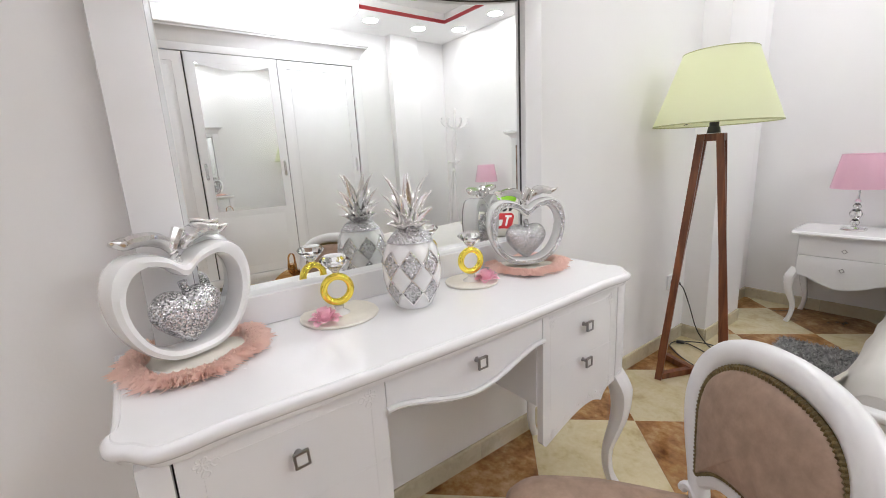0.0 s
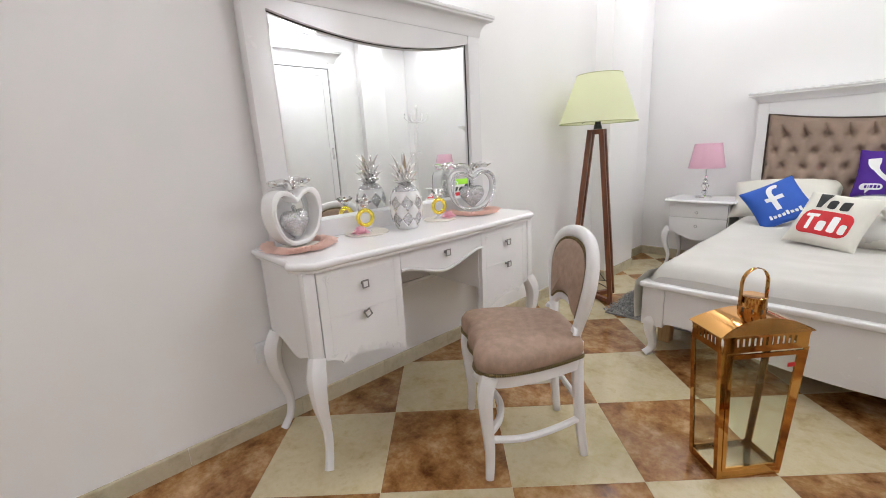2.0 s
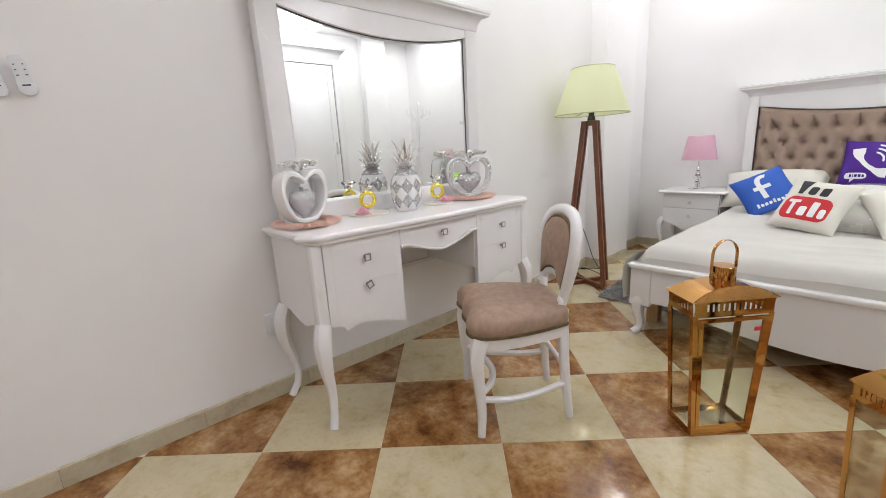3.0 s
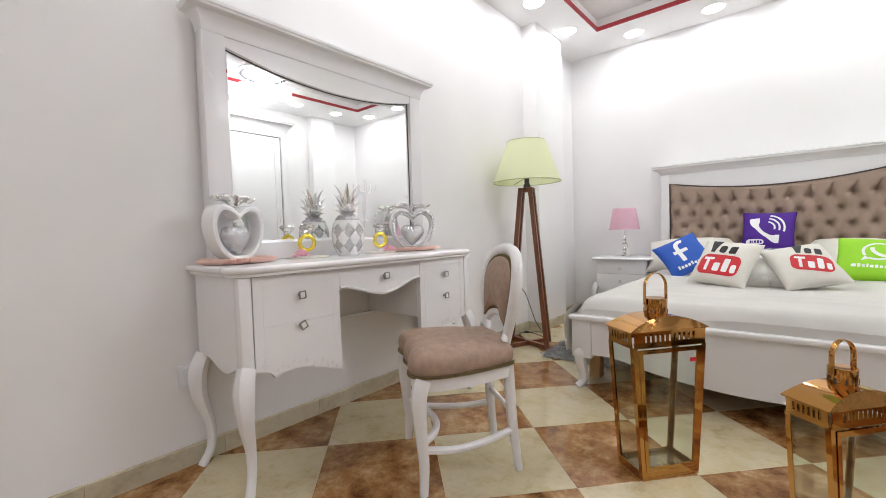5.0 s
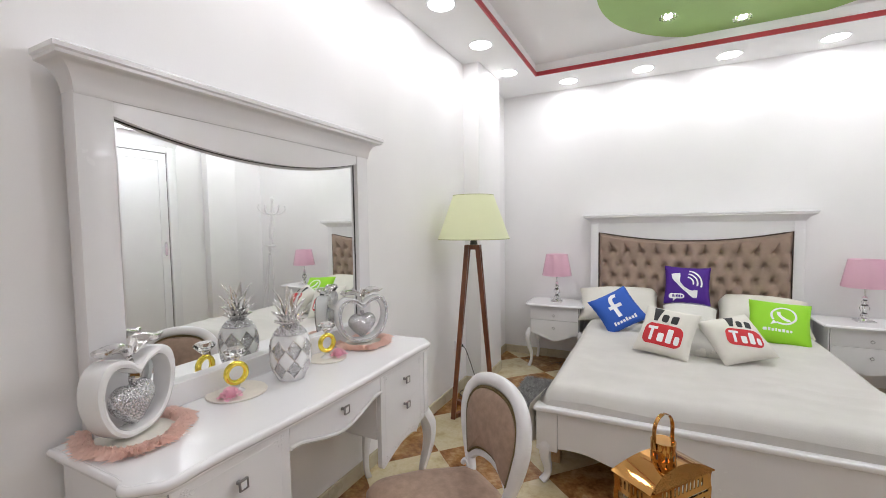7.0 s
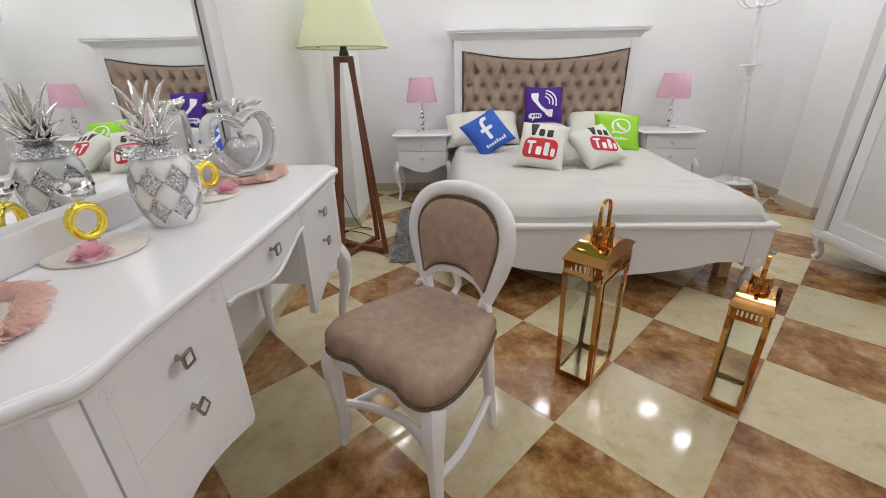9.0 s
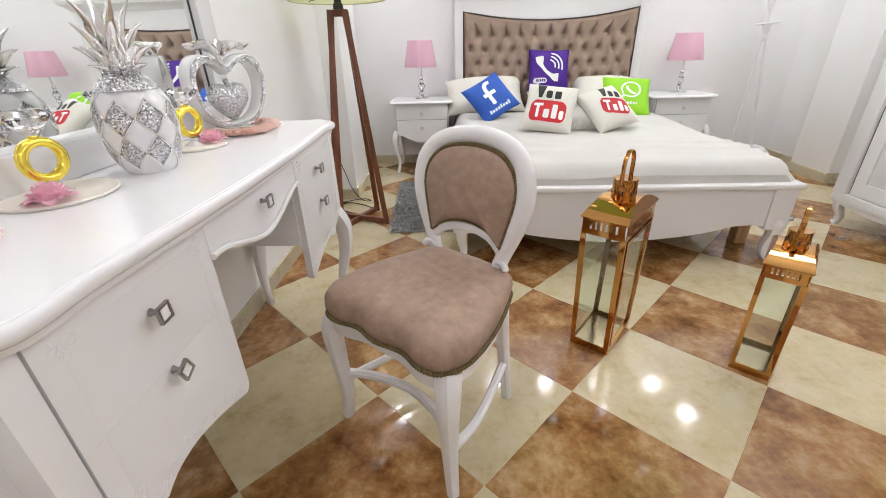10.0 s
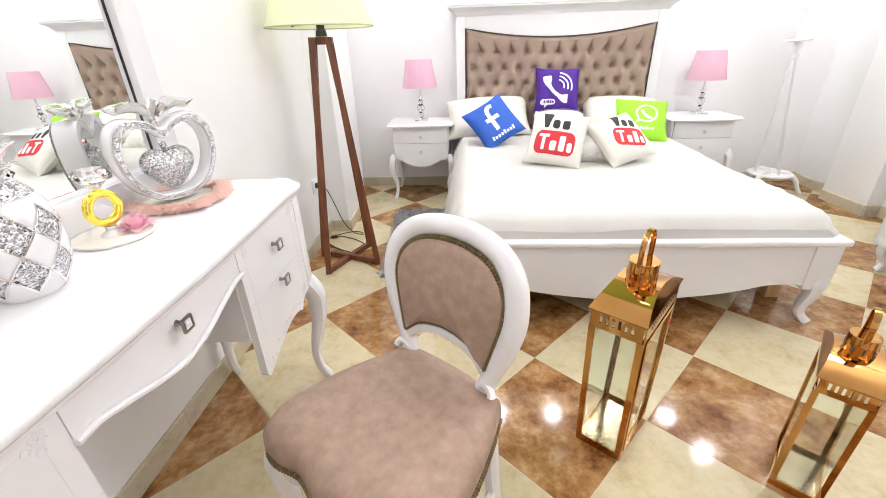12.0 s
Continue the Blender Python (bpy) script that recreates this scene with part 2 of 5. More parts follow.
def lathe(profile, seg=32, bm=None, centre=(0, 0, 0), wave=None):
    """Turned body from (radius, height) pairs; radius 0 closes an end."""
    own = bmesh.new()
    rings = []
    for r, z in profile:
        if r <= 1e-6:
            rings.append([own.verts.new((centre[0], centre[1], centre[2] + z))])
        else:
            ring = []
            for k in range(seg):
                a = 2 * math.pi * k / seg
                q = r * (wave(a, z) if wave else 1)
                ring.append(own.verts.new((centre[0] + q * math.cos(a), centre[1] + q * math.sin(a), centre[2] + z)))
            rings.append(ring)
    for a, b in zip(rings, rings[1:]):
        for k in range(seg):
            l = (k + 1) % seg
            if len(a) == 1 and len(b) == 1:
                continue
            if len(a) == 1:
                own.faces.new((a[0], b[k], b[l]))
            elif len(b) == 1:
                own.faces.new((a[k], a[l], b[0]))
            else:
                own.faces.new((a[k], a[l], b[l], b[k]))
    return joined(own, bm)


def sweep(path, radii, seg=10, bm=None, square=0.0, closed=False, flat=1.0, up=(0, 0, 1)):
    """Tube along a path; square 0 is round, 1 square; flat thins it along its second axis."""
    own = bmesh.new()
    pts = [Vector(p) for p in path]
    if not hasattr(radii, "__len__"):
        radii = [radii] * len(pts)
    rings, up = [], Vector(up)
    n = len(pts)
    for i, p in enumerate(pts):
        a = pts[(i - 1) % n] if closed or i else p
        b = pts[(i + 1) % n] if closed or i < n - 1 else p
        d = (b - a).normalized()
        u = up - d * up.dot(d)
        if u.length < 0.05:
            u = Vector((0, 1, 0)) - d * d.y
        u.normalize()
        v = d.cross(u)
        ring = []
        for k in range(seg):
            t = 2 * math.pi * (k + 0.5) / seg
            c, s = math.cos(t), math.sin(t)
            q = 1 / ((abs(c) ** 6 + abs(s) ** 6) ** (1 / 6)) * square + (1 - square)
            ring.append(own.verts.new(p + v * c * q * radii[i] + u * s * q * radii[i] * flat))
        rings.append(ring)
    pairs = list(zip(rings, rings[1:])) + ([(rings[-1], rings[0])] if closed else [])
    for a, b in pairs:
        for k in range(seg):
            own.faces.new((a[k], a[(k + 1) % seg], b[(k + 1) % seg], b[k]))
    if not closed:
        own.faces.new(rings[0])
        own.faces.new(rings[-1][::-1])
    return joined(own, bm)


def slab(outline, depth, bm=None, axis="z", at=0.0, bevel=0.0, seg=2):
    """Flat outline (pairs) given depth along an axis: x takes (y, z), y takes (x, z), z takes (x, y)."""
    own = bmesh.new()

    def place(p, h):
        return {"x": (h, p[0], p[1]), "y": (p[0], h, p[1]), "z": (p[0], p[1], h)}[axis]

    a = [own.verts.new(place(p, at)) for p in outline]
    b = [own.verts.new(place(p, at + depth)) for p in outline]
    lower = own.faces.new(a[::-1])
    upper = own.faces.new(b)
    n = len(a)
    for k in range(n):
        own.faces.new((a[k], a[(k + 1) % n], b[(k + 1) % n], b[k]))
    if bevel:
        rim = list(lower.edges) + list(upper.edges)
        bmesh.ops.bevel(own, geom=rim, offset=bevel, segments=seg, affect="EDGES", profile=0.55)
    bmesh.ops.recalc_face_normals(own, faces=own.faces)
    bmesh.ops.triangulate(own, faces=[f for f in own.faces if len(f.verts) > 4])
    return joined(own, bm)


def ringed(outer, inner, depth, axis="z", at=0.0, bm=None):
    """Frame between two outlines with the same number of points."""
    own = bmesh.new()

    def place(p, h):
        return {"x": (h, p[0], p[1]), "y": (p[0], h, p[1]), "z": (p[0], p[1], h)}[axis]

    loops = [[own.verts.new(place(p, h)) for p in o] for o, h in ((outer, at), (outer, at + depth), (inner, at + depth), (inner, at))]
    n = len(outer)
    for i in range(4):
        a, b = loops[i], loops[(i + 1) % 4]
        for k in range(n):
            own.faces.new((a[k], a[(k + 1) % n], b[(k + 1) % n], b[k]))
    return joined(own, bm)


def smooth_line(points, steps=6, closed=False):
    """Catmull-Rom through a few points of any dimension."""
    p = [np.array(q, float) for q in points]
    n = len(p)
    out = []
    for i in range(n if closed else n - 1):
        if closed:
            a, b, c, d = p[i - 1], p[i], p[(i + 1) % n], p[(i + 2) % n]
        else:
            a, b, c, d = p[max(i - 1, 0)], p[i], p[i + 1], p[min(i + 2, n - 1)]
        for k in range(steps):
            t = k / steps
            out.append(tuple(0.5 * (2 * b + (c - a) * t + (2 * a - 5 * b + 4 * c - d) * t * t + (3 * b - a - 3 * c + d) * t ** 3)))
    if not closed:
        out.append(tuple(p[-1]))
    return out


def spread_line(values, count):
    """Resample a list of numbers to count entries."""
    return list(np.interp(np.linspace(0, 1, count), np.linspace(0, 1, len(values)), values))


def layered(outline, layers):
    """Solid of stacked copies of one closed outline, each drawn in by an amount towards the middle, at a height."""
    bm = bmesh.new()
    pts = [o for k, o in enumerate(outline) if k == 0 or math.dist(o, outline[k - 1]) > 1e-5]
    n = len(pts)
    xs, ys = [p[0] for p in pts], [p[1] for p in pts]
    cx, cy, hx, hy = (min(xs) + max(xs)) / 2, (min(ys) + max(ys)) / 2, (max(xs) - min(xs)) / 2, (max(ys) - min(ys)) / 2

    def ring(s, z):
        return [bm.verts.new((cx + (x - cx) * (1 - s / hx), cy + (y - cy) * (1 - s / hy), z)) for x, y in pts]

    rows = [ring(s, z) for s, z in layers]
    for a, b in zip(rows, rows[1:]):
        for k in range(n):
            bm.faces.new((a[k], a[(k + 1) % n], b[(k + 1) % n], b[k]))
    for s, z in (layers[0], layers[-1]):
        rim, mid = ring(s, z), bm.verts.new((cx, cy, z))
        for k in range(n):
            bm.faces.new((rim[k], rim[(k + 1) % n], mid))
    return bm


def moved(bm, m):
    bmesh.ops.transform(bm, matrix=m, verts=bm.verts)
    return bm


# ---- the room ----
LEFT, RIGHT, FAR, BACK, HIGH = -0.045, 3.75, 3.74, -2.6, 2.65
PIL_L, PIL_R, PIL_Y0, PIL_Y1 = 0.09, 3.65, 2.69, 3.20
TRIM = (0.41, 3.03, -1.9, 3.24)
UP = 2.75

structure("wall_left", box(LEFT - 0.2, LEFT, BACK - 0.2, FAR + 0.2, -0.1, UP + 0.2), M_WALL, "plain white painted wall behind the dressing table", "wall", False)
structure("wall_right", box(RIGHT, RIGHT + 0.2, BACK - 0.2, FAR + 0.2, -0.1, UP + 0.2), M_WALL, "plain white painted wall behind the wardrobe", "wall", False)
structure("wall_far", box(LEFT, RIGHT, FAR, FAR + 0.2, -0.1, UP + 0.2), M_WALL, "plain white painted wall behind the bed", "wall", False)
# back wall is unseen, put at a guessed distance to close the room
structure("wall_back", box(LEFT, RIGHT, BACK - 0.2, BACK, -0.1, UP + 0.2), M_WALL, "plain white wall added out of view to close the room", "wall", False)
structure("pilaster_left", box(LEFT - 0.05, PIL_L, PIL_Y0, PIL_Y1, -0.05, HIGH + 0.02, 0.004), M_WALL, "white painted shallow pilaster beside the floor lamp", "pilaster")
structure("pilaster_right", box(PIL_R, RIGHT + 0.05, 2.88, 3.27, -0.05, HIGH + 0.02, 0.004), M_WALL, "white painted shallow pilaster beside the coat stand", "pilaster")

# ceiling: lowered border with a raised middle
cb = bmesh.new()
x0, x1, y0, y1 = TRIM
for bx in ((LEFT, x0, BACK, FAR), (x1, RIGHT, BACK, FAR), (x0, x1, BACK, y0), (x0, x1, y1, FAR)):
    box(bx[0], bx[1], bx[2], bx[3], HIGH, UP + 0.2, bm=cb)
box(x0, x1, y0, y1, UP, UP + 0.2, bm=cb)
structure("ceiling", cb, M_CEIL, "white plasterboard ceiling with a raised rectangular middle", "ceiling", False)
tb = bmesh.new()
for bx in ((x0, x0 + 0.012, y0, y1), (x1 - 0.012, x1, y0, y1), (x0 + 0.012, x1 - 0.012, y0, y0 + 0.012), (x0 + 0.012, x1 - 0.012, y1 - 0.012, y1)):
    box(bx[0], bx[1], bx[2], bx[3], HIGH - 0.004, HIGH + 0.03, bm=tb)
structure("ceiling_trim", tb, M_RED, "thin dark red painted trim round the raised ceiling", "trim", False)
GX, GY, GR = 1.957, 2.395, 0.94
structure("ceiling_disc", lathe([(0, -0.004), (GR, -0.004), (GR, 0.003), (0, 0.003)], 72, centre=(GX, GY, UP)), M_GREEN, "pale green painted disc on the raised ceiling", "ceiling decoration", False)

# baseboard of glazed tile pieces
base_root = thing("baseboard", pose(0, 0, 0), "beige glazed ceramic baseboard tiles round the room", "baseboard", kind="structure")


def baseboard_run(ax, ay, bx, by, nx, ny):
    """Pieces 45 cm long from a to b, standing proud by 1 cm towards n."""
    length = math.hypot(bx - ax, by - ay)
    dx, dy = (bx - ax) / length, (by - ay) / length
    at, k = 0.0, 0
    while at < length - 1e-4:
        to = min(at + 0.45, length)
        g = 0.0008
        bm = bmesh.new()
        prof = ((0, 0), (0.010, 0), (0.010, 0.072), (0.007, 0.078), (0, 0.078))
        rows = []
        for s in (at + g, to - g):
            rows.append([bm.verts.new((ax + dx * s + nx * p, ay + dy * s + ny * p, z)) for p, z in prof])
        for i in range(len(prof)):
            j = (i + 1) % len(prof)
            bm.faces.new((rows[0][i], rows[0][j], rows[1][j], rows[1][i]))
        bm.faces.new(rows[0])
        bm.faces.new(rows[1][::-1])
        part("tile", bm, M_BASE, base_root, smooth=False)
        at, k = to, k + 1


baseboard_run(LEFT, BACK, LEFT, PIL_Y0, 1, 0)
baseboard_run(LEFT, PIL_Y0, PIL_L, PIL_Y0, 0, -1)
baseboard_run(PIL_L, PIL_Y0, PIL_L, PIL_Y1, 1, 0)
baseboard_run(LEFT, PIL_Y1, LEFT, FAR, 1, 0)
baseboard_run(LEFT, FAR, RIGHT, FAR, 0, -1)
baseboard_run(RIGHT, 3.27, RIGHT, FAR, -1, 0)
baseboard_run(PIL_R, 2.88, PIL_R, 3.27, -1, 0)
baseboard_run(PIL_R, 2.88, RIGHT, 2.88, 0, -1)
baseboard_run(RIGHT, BACK, RIGHT, 2.88, -1, 0)
baseboard_run(LEFT, BACK, RIGHT, BACK, 0, 1)


# ---- ceiling lights ----
def downlight(x, y, z, watts):
    top = thing("downlight", pose(x, y, z), "round white recessed ceiling downlight, switched on", "downlight", "ceiling downlights")
    part("trim_ring", lathe([(0.076, 0.001), (0.088, -0.004), (0.090, 0.0), (0.090, 0.006), (0.076, 0.006)], 32), M_SWITCH, top)
    part("diffuser", lathe([(0, -0.0015), (0.0755, -0.0015), (0.0755, 0.002), (0, 0.002)], 32), M_LED, top, "glowing white diffuser")
    lamp = bpy.data.lights.new("downlight_lamp", "AREA")
    lamp.energy, lamp.color = watts, WHITE_LIGHT
    lamp.shape, lamp.size = "DISK", 0.15
    new("downlight_lamp", lamp).matrix_basis = pose(x, y, z - 0.005)


for y in (3.05, 2.42, 1.79, 1.16, 0.53, -0.1):
    downlight(0.215, y, HIGH, LAMP_DOWN)
for x in (0.645, 1.26, 1.87, 2.50, 3.12):
    downlight(x, 3.52, HIGH, LAMP_DOWN)
    # unseen back row, added to brighten the sides that face the camera
    downlight(x, -2.24, HIGH, LAMP_DOWN)
for y in (3.07, 2.45, 1.83, 1.21, 0.59, -0.03, -0.65, -1.27):
    downlight(3.31, y, HIGH, LAMP_DOWN)


# ---- carved ornament and pulls ----
def square_pull(parent, m):
    """Square pewter frame pull round a white inset, on a stem; local z points out."""
    k = part("handle", ringed([(-.0135, -.0145), (.0135, -.0145), (.0135, .0145), (-.0135, .0145)], [(-.0095, -.0105), (.0095, -.0105), (.0095, .0105), (-.0095, .0105)], 0.006, at=0.019), M_PEWTER, parent, "square pewter pull with a white inset", False, m)
    part("inset", box(-.0093, .0093, -.0103, .0103, .0205, .0232), M_CERAMIC, k, "", False)
    part("stem", lathe([(0, 0), (.007, 0), (.0045, .005), (.004, .019), (0, .019)], 12), M_PEWTER, k)
    return k


def scroll_carving(length, height, seed=0):
    """Low relief of small leaf scrolls, lying in x and y, rising along z."""
    bm = bmesh.new()
    rnd = random.Random(seed)
    n = max(3, int(length / 0.022))
    for i in range(n):
        c = (i + 0.5) / n * length - length / 2
        s = 1 if i % 2 else -1
        pts = []
        for k in range(9):
            a = k / 8 * 4.4
            r = height * 0.42 * (1 - k / 11)
            pts.append((c + r * math.cos(a) * 0.8, s * (r * math.sin(a)) + rnd.uniform(-.001, .001), -0.0004))
        sweep(pts, [0.0036 * (1 - 0.06 * k) for k in range(9)], 6, bm, flat=.5)
    for i in range(n // 2):
        c = rnd.uniform(-length / 2, length / 2)
        lathe([(0.004, 0), (0.003, 0.002), (0, 0.0028)], 7, bm, (c, rnd.uniform(-height, height) * 0.4, 0))
    return bm


def rosette(size):
    """Flower of looped petals with two leaf sprigs, lying in x and y."""
    bm = bmesh.new()
    for k in range(6):
        a = k * math.pi / 3
        pts = []
        for u in range(9):
            t = u / 8
            r, w = size * (.16 + .84 * math.sin(math.pi * t) ** .8), .42 * math.cos(math.pi * t)
            pts.append((r * math.cos(a + w), r * math.sin(a + w), 0))
        sweep(pts, .0016, 6, bm, flat=.7)
    lathe([(size * .2, 0), (size * .14, .0022), (0, .003)], 10, bm)
    for dx, dy in ((1, -.2), (.2, -1)):
        for s in (-1, 1):
            pts = [(size * (.9 + 1.1 * t) * dx + s * dy * size * .5 * math.sin(3 * t), size * (.9 + 1.1 * t) * dy - s * dx * size * .5 * math.sin(3 * t), 0) for t in np.linspace(0, 1, 6)]
            sweep(pts, [.0021, .0021, .0019, .0016, .0012, .0005], 6, bm, flat=.7)
    return bm


def scroll_band(points, size, seed=0):
    """Row of small curls and berries along a line in the plane."""
    bm = bmesh.new()
    rnd = random.Random(seed)
    for i, (px, py) in enumerate(points):
        s = 1 if i % 2 else -1
        base = rnd.uniform(-.4, .4)
        pts = []
        for k in range(10):
            a = base + s * k / 9 * 4.8
            r = size * (1 - k / 12)
            pts.append((px + r * math.cos(a), py + r * math.sin(a), 0))
        sweep(pts, [.0024 * (1 - .05 * k) for k in range(10)], 6, bm, flat=.65)
        lathe([(.0030, 0), (.0022, .0018), (0, .0025)], 7, bm, (px + rnd.uniform(-1, 1) * size * .5, py + s * size * 1.15, 0))
    return bm


def cabriole(height, knee=0.03, foot=0.014, out=0.045, seg=12, toe=0.3):
    """Curved leg standing on z=0, its knee swelling towards +x+y; upper end at x=y=0."""
    line = smooth_line([(0, 0, height), (out * .45, out * .45, height * .84), (out * .4, out * .4, height * .62), (-.005, -.005, height * .34), (-.002, -.002, height * .14), (out * toe, out * toe, 0)], 6)
    rad = spread_line([knee * .95, knee * 1.08, knee * .86, foot * 1.12, foot, foot * 1.1], len(line))
    return sweep(line, rad, seg, square=0.45, up=(1, 0, 0))


def carved(*args):
    return tagged(part(*args), kind="stuff")


# ---- dressing table ----
desk = thing("dressing_table", pose(0, 0.642, 0), "glossy white lacquered dressing table with cabriole legs and five drawers", "dressing table")
HALF, DEEP, TOP = 0.667, 0.405, 0.79


def top_outline(half, x_back, x_front, cut):
    side = [(x_back, -half + .01), (x_front - .13, -half + .012), (x_front - .085, -half), (x_front - .055, -half + .006), (x_front - .035, -half + .028), (x_front - .008, -half + .05), (x_front, -half + .085), (x_front - .004, -half + .17), (x_front + .004, -half * .45), (x_front + .010, -0.12)]
    side = smooth_line(side, 4)
    return side + [(x, -y) for x, y in side[::-1]]


outline = top_outline(HALF, -.03, DEEP, .05)
tb = layered(outline, [(.020, TOP - .036), (.013, TOP - .036), (.011, TOP - .030), (.011, TOP - .026), (.006, TOP - .024), (.001, TOP - .019), (.0, TOP - .013), (.001, TOP - .007), (.0035, TOP - .0032), (.007, TOP - .0012), (.0105, TOP - .0004), (.0125, TOP - .0014), (.0145, TOP)])
part("tabletop", tb, M_PAINT, desk)
for sgn, nm in ((-1, "left"), (1, "right")):
    def Y(a, b):
        return (sgn * a, sgn * b) if sgn > 0 else (sgn * b, sgn * a)
    ya, yb = Y(.232, .612)
    carc = box(-.02, .352, ya, yb, .474, TOP - .036)
    part("carcass", carc, M_PAINT, desk, "", False)
    # outer side with shaped lower edge
    low = smooth_line([(-.02, .40), (.03, .435), (.08, .44), (.16, .415), (.23, .405), (.30, .43), (.345, .44)], 4)
    oa, ob_ = Y(.612, .628)
    part("side_panel", slab([(-.02, .755), *low, (.345, .755)], ob_ - oa, axis="y", at=oa), M_PAINT, desk, "", False)
    # dark strip beside the drawer fronts stands in for shade in the thin gaps
    part("drawer_gap_shade", box(.351, .3535, *Y(.584, .594), .43, .752), M_GAP_SHADE, desk, "", False)
    d1 = box(.352, .372, *Y(.236, .5872), .5724, .751)
    up = part("drawer", d1, M_PAINT, desk, "", False)
    profile = [(.236, .572), (.236, .362), (.247, .349), (.262, .352), (.30, .367), (.36, .388), (.42, .402), (.47, .402), (.50, .392), (.515, .386), (.528, .404), (.55, .418), (.5872, .425), (.5872, .572)]
    low_edge = [profile[0]] + smooth_line(profile[1:-1], 4) + [profile[-1]]
    pts = [(sgn * a, b) for a, b in low_edge]
    dn = part("drawer", slab(pts, .020, axis="x", at=.352), M_PAINT, desk, "", False)
    face = Matrix(((0, 0, 1, .372), (1, 0, 0, 0), (0, 1, 0, 0), (0, 0, 0, 1)))
    square_pull(up, Matrix.Translation((0, sgn * .413, .672)) @ face @ pose(0, 0, 0, 0, 0, 3 if sgn < 0 else 0))
    square_pull(dn, Matrix.Translation((0, sgn * .413, .560)) @ face @ pose(0, 0, 0, 0, 0, 24 if sgn < 0 else 2))
    for y0, turn in ((.268, 0 if sgn > 0 else -90), (.553, -90 if sgn > 0 else 0)):
        carved("carving", rosette(.0125), M_PAINT, up, "", True, Matrix.Translation((.0, sgn * y0, .722)) @ face @ pose(0, 0, 0, 0, 0, turn))
    part("frame_line", sweep([(.3715, sgn * .295, .722), (.3715, sgn * .525, .722)], .0011, 6), M_PAINT, up)
    for y0 in (.268, .553):
        part("frame_line", sweep([(.3715, sgn * y0, .695), (.3715, sgn * y0, .5735)], .0011, 6), M_PAINT, up)
        part("frame_line", sweep([(.3715, sgn * y0, .5715), (.3715, sgn * y0, .455)], .0011, 6), M_PAINT, dn)
    run = [p for p in low_edge if .25 < p[0] < .52][2::2]
    carved("carving", scroll_band([(sgn * a, b + .020) for a, b in run], .0085, 5 + sgn), M_PAINT, dn, "", True, face)
    carved("carving", rosette(.0125), M_PAINT, dn, "", True, Matrix.Translation((0, sgn * .553, .440)) @ face @ pose(0, 0, 0, 0, 0, 90))
    # corner posts run into the legs
    for x, y, rz in ((.352, sgn * .612, 0 if sgn > 0 else -90), (.0, sgn * .612, 60 if sgn > 0 else -135)):
        if x > .1:
            part("corner_post", box(-.022, .022, -.022, .022, .42, TOP - .036, .008), M_PAINT, desk, "", True, pose(x, y, 0, 0, 0, 0))
        part("leg", cabriole(.44, .031, .015, .045, toe=.5 if sgn < 0 and x < .1 else .38), M_PAINT, desk, "", True, pose(x, y, 0, 0, 0, rz))
# centre drawer with its waved apron
wave_low = smooth_line([(-.236, .672), (-.20, .672), (-.14, .655), (-.07, .633), (0, .622), (.07, .633), (.14, .655), (.20, .672), (.236, .672)], 5)
# another dark strip painted as shade, behind the centre drawer
part("drawer_gap_shade", box(.345, .347, -.232, .232, .68, .752), M_GAP_SHADE, desk, "", False)
centre = part("drawer", slab([(-.234, .751), *[(max(-.234, min(.234, a)), b) for a, b in wave_low], (.234, .751)], .020, axis="x", at=.352, bevel=.002), M_PAINT, desk)
part("edge_moulding", sweep([(.376, a, b + .004) for a, b in wave_low], .007, 8), M_PAINT, centre)
square_pull(centre, Matrix.Translation((0, 0.003, .703)) @ face)
part("rail", box(.0, .02, -.232, .232, .66, .74), M_PAINT, desk, "", False)
part("back_stretcher", box(-.022, -.004, -.232, .268, .452, .470, .002), M_PAINT, desk)
part("drawer_box", box(.02, .35, -.232, .232, .68, .75), M_PAINT, desk, "", False)

# ---- dressing mirror ----
mir = thing("dressing_mirror", pose(0, 0.672, TOP), "white framed dressing mirror with cornice standing on the table", "mirror")
GL, GB, GT = 0.522, 0.075, 0.866
sag = [(y, GT - .062 * (1 - (y / GL) ** 2)) for y in np.linspace(GL, -GL, 25)]
part("mirror_glass", slab([(-GL + .013, GB + .013), (GL - .013, GB + .013), *[(y * (GL - .013) / GL, z - .013) for y, z in sag]], .0065, axis="x", at=.006), M_MIRROR, mir, "clear mirror glass with bevelled edge", False)
part("stile", box(-.03, .034, -.611, -GL, 0, .915, .004), M_PAINT, mir)
part("stile", box(-.03, .034, GL, .605, 0, .915, .004), M_PAINT, mir)
part("bottom_rail", box(-.03, .030, -GL, GL, 0.001, GB, .003), M_PAINT, mir)
part("top_rail", slab([(GL, .915), (GL, GT), *sag[1:-1], (-GL, GT), (-GL, .915)], .06, axis="x", at=-.03), M_PAINT, mir, "", False)
part("back_panel", box(-.035, -.012, -.60, .60, 0.001, .91), M_PAINT, mir, "", False)
rim = [(GL, GB), *sag, (-GL, GB)]
bevel = bmesh.new()
edge_rows = [[bevel.verts.new((x, y * (GL - d) / GL, z + (d if z < GB + .001 else -d))) for y, z in rim] for d, x in ((0, .0085), (.013, .0125), (.013, .008), (0, .008))]
for ra, rb_ in zip(edge_rows, edge_rows[1:] + edge_rows[:1]):
    for k in range(len(rim)):
        j = (k + 1) % len(rim)
        bevel.faces.new((ra[k], ra[j], rb_[j], rb_[k]))
part("glass_bevel", bevel, M_MIRROR, mir, "bevelled mirror edge", False)
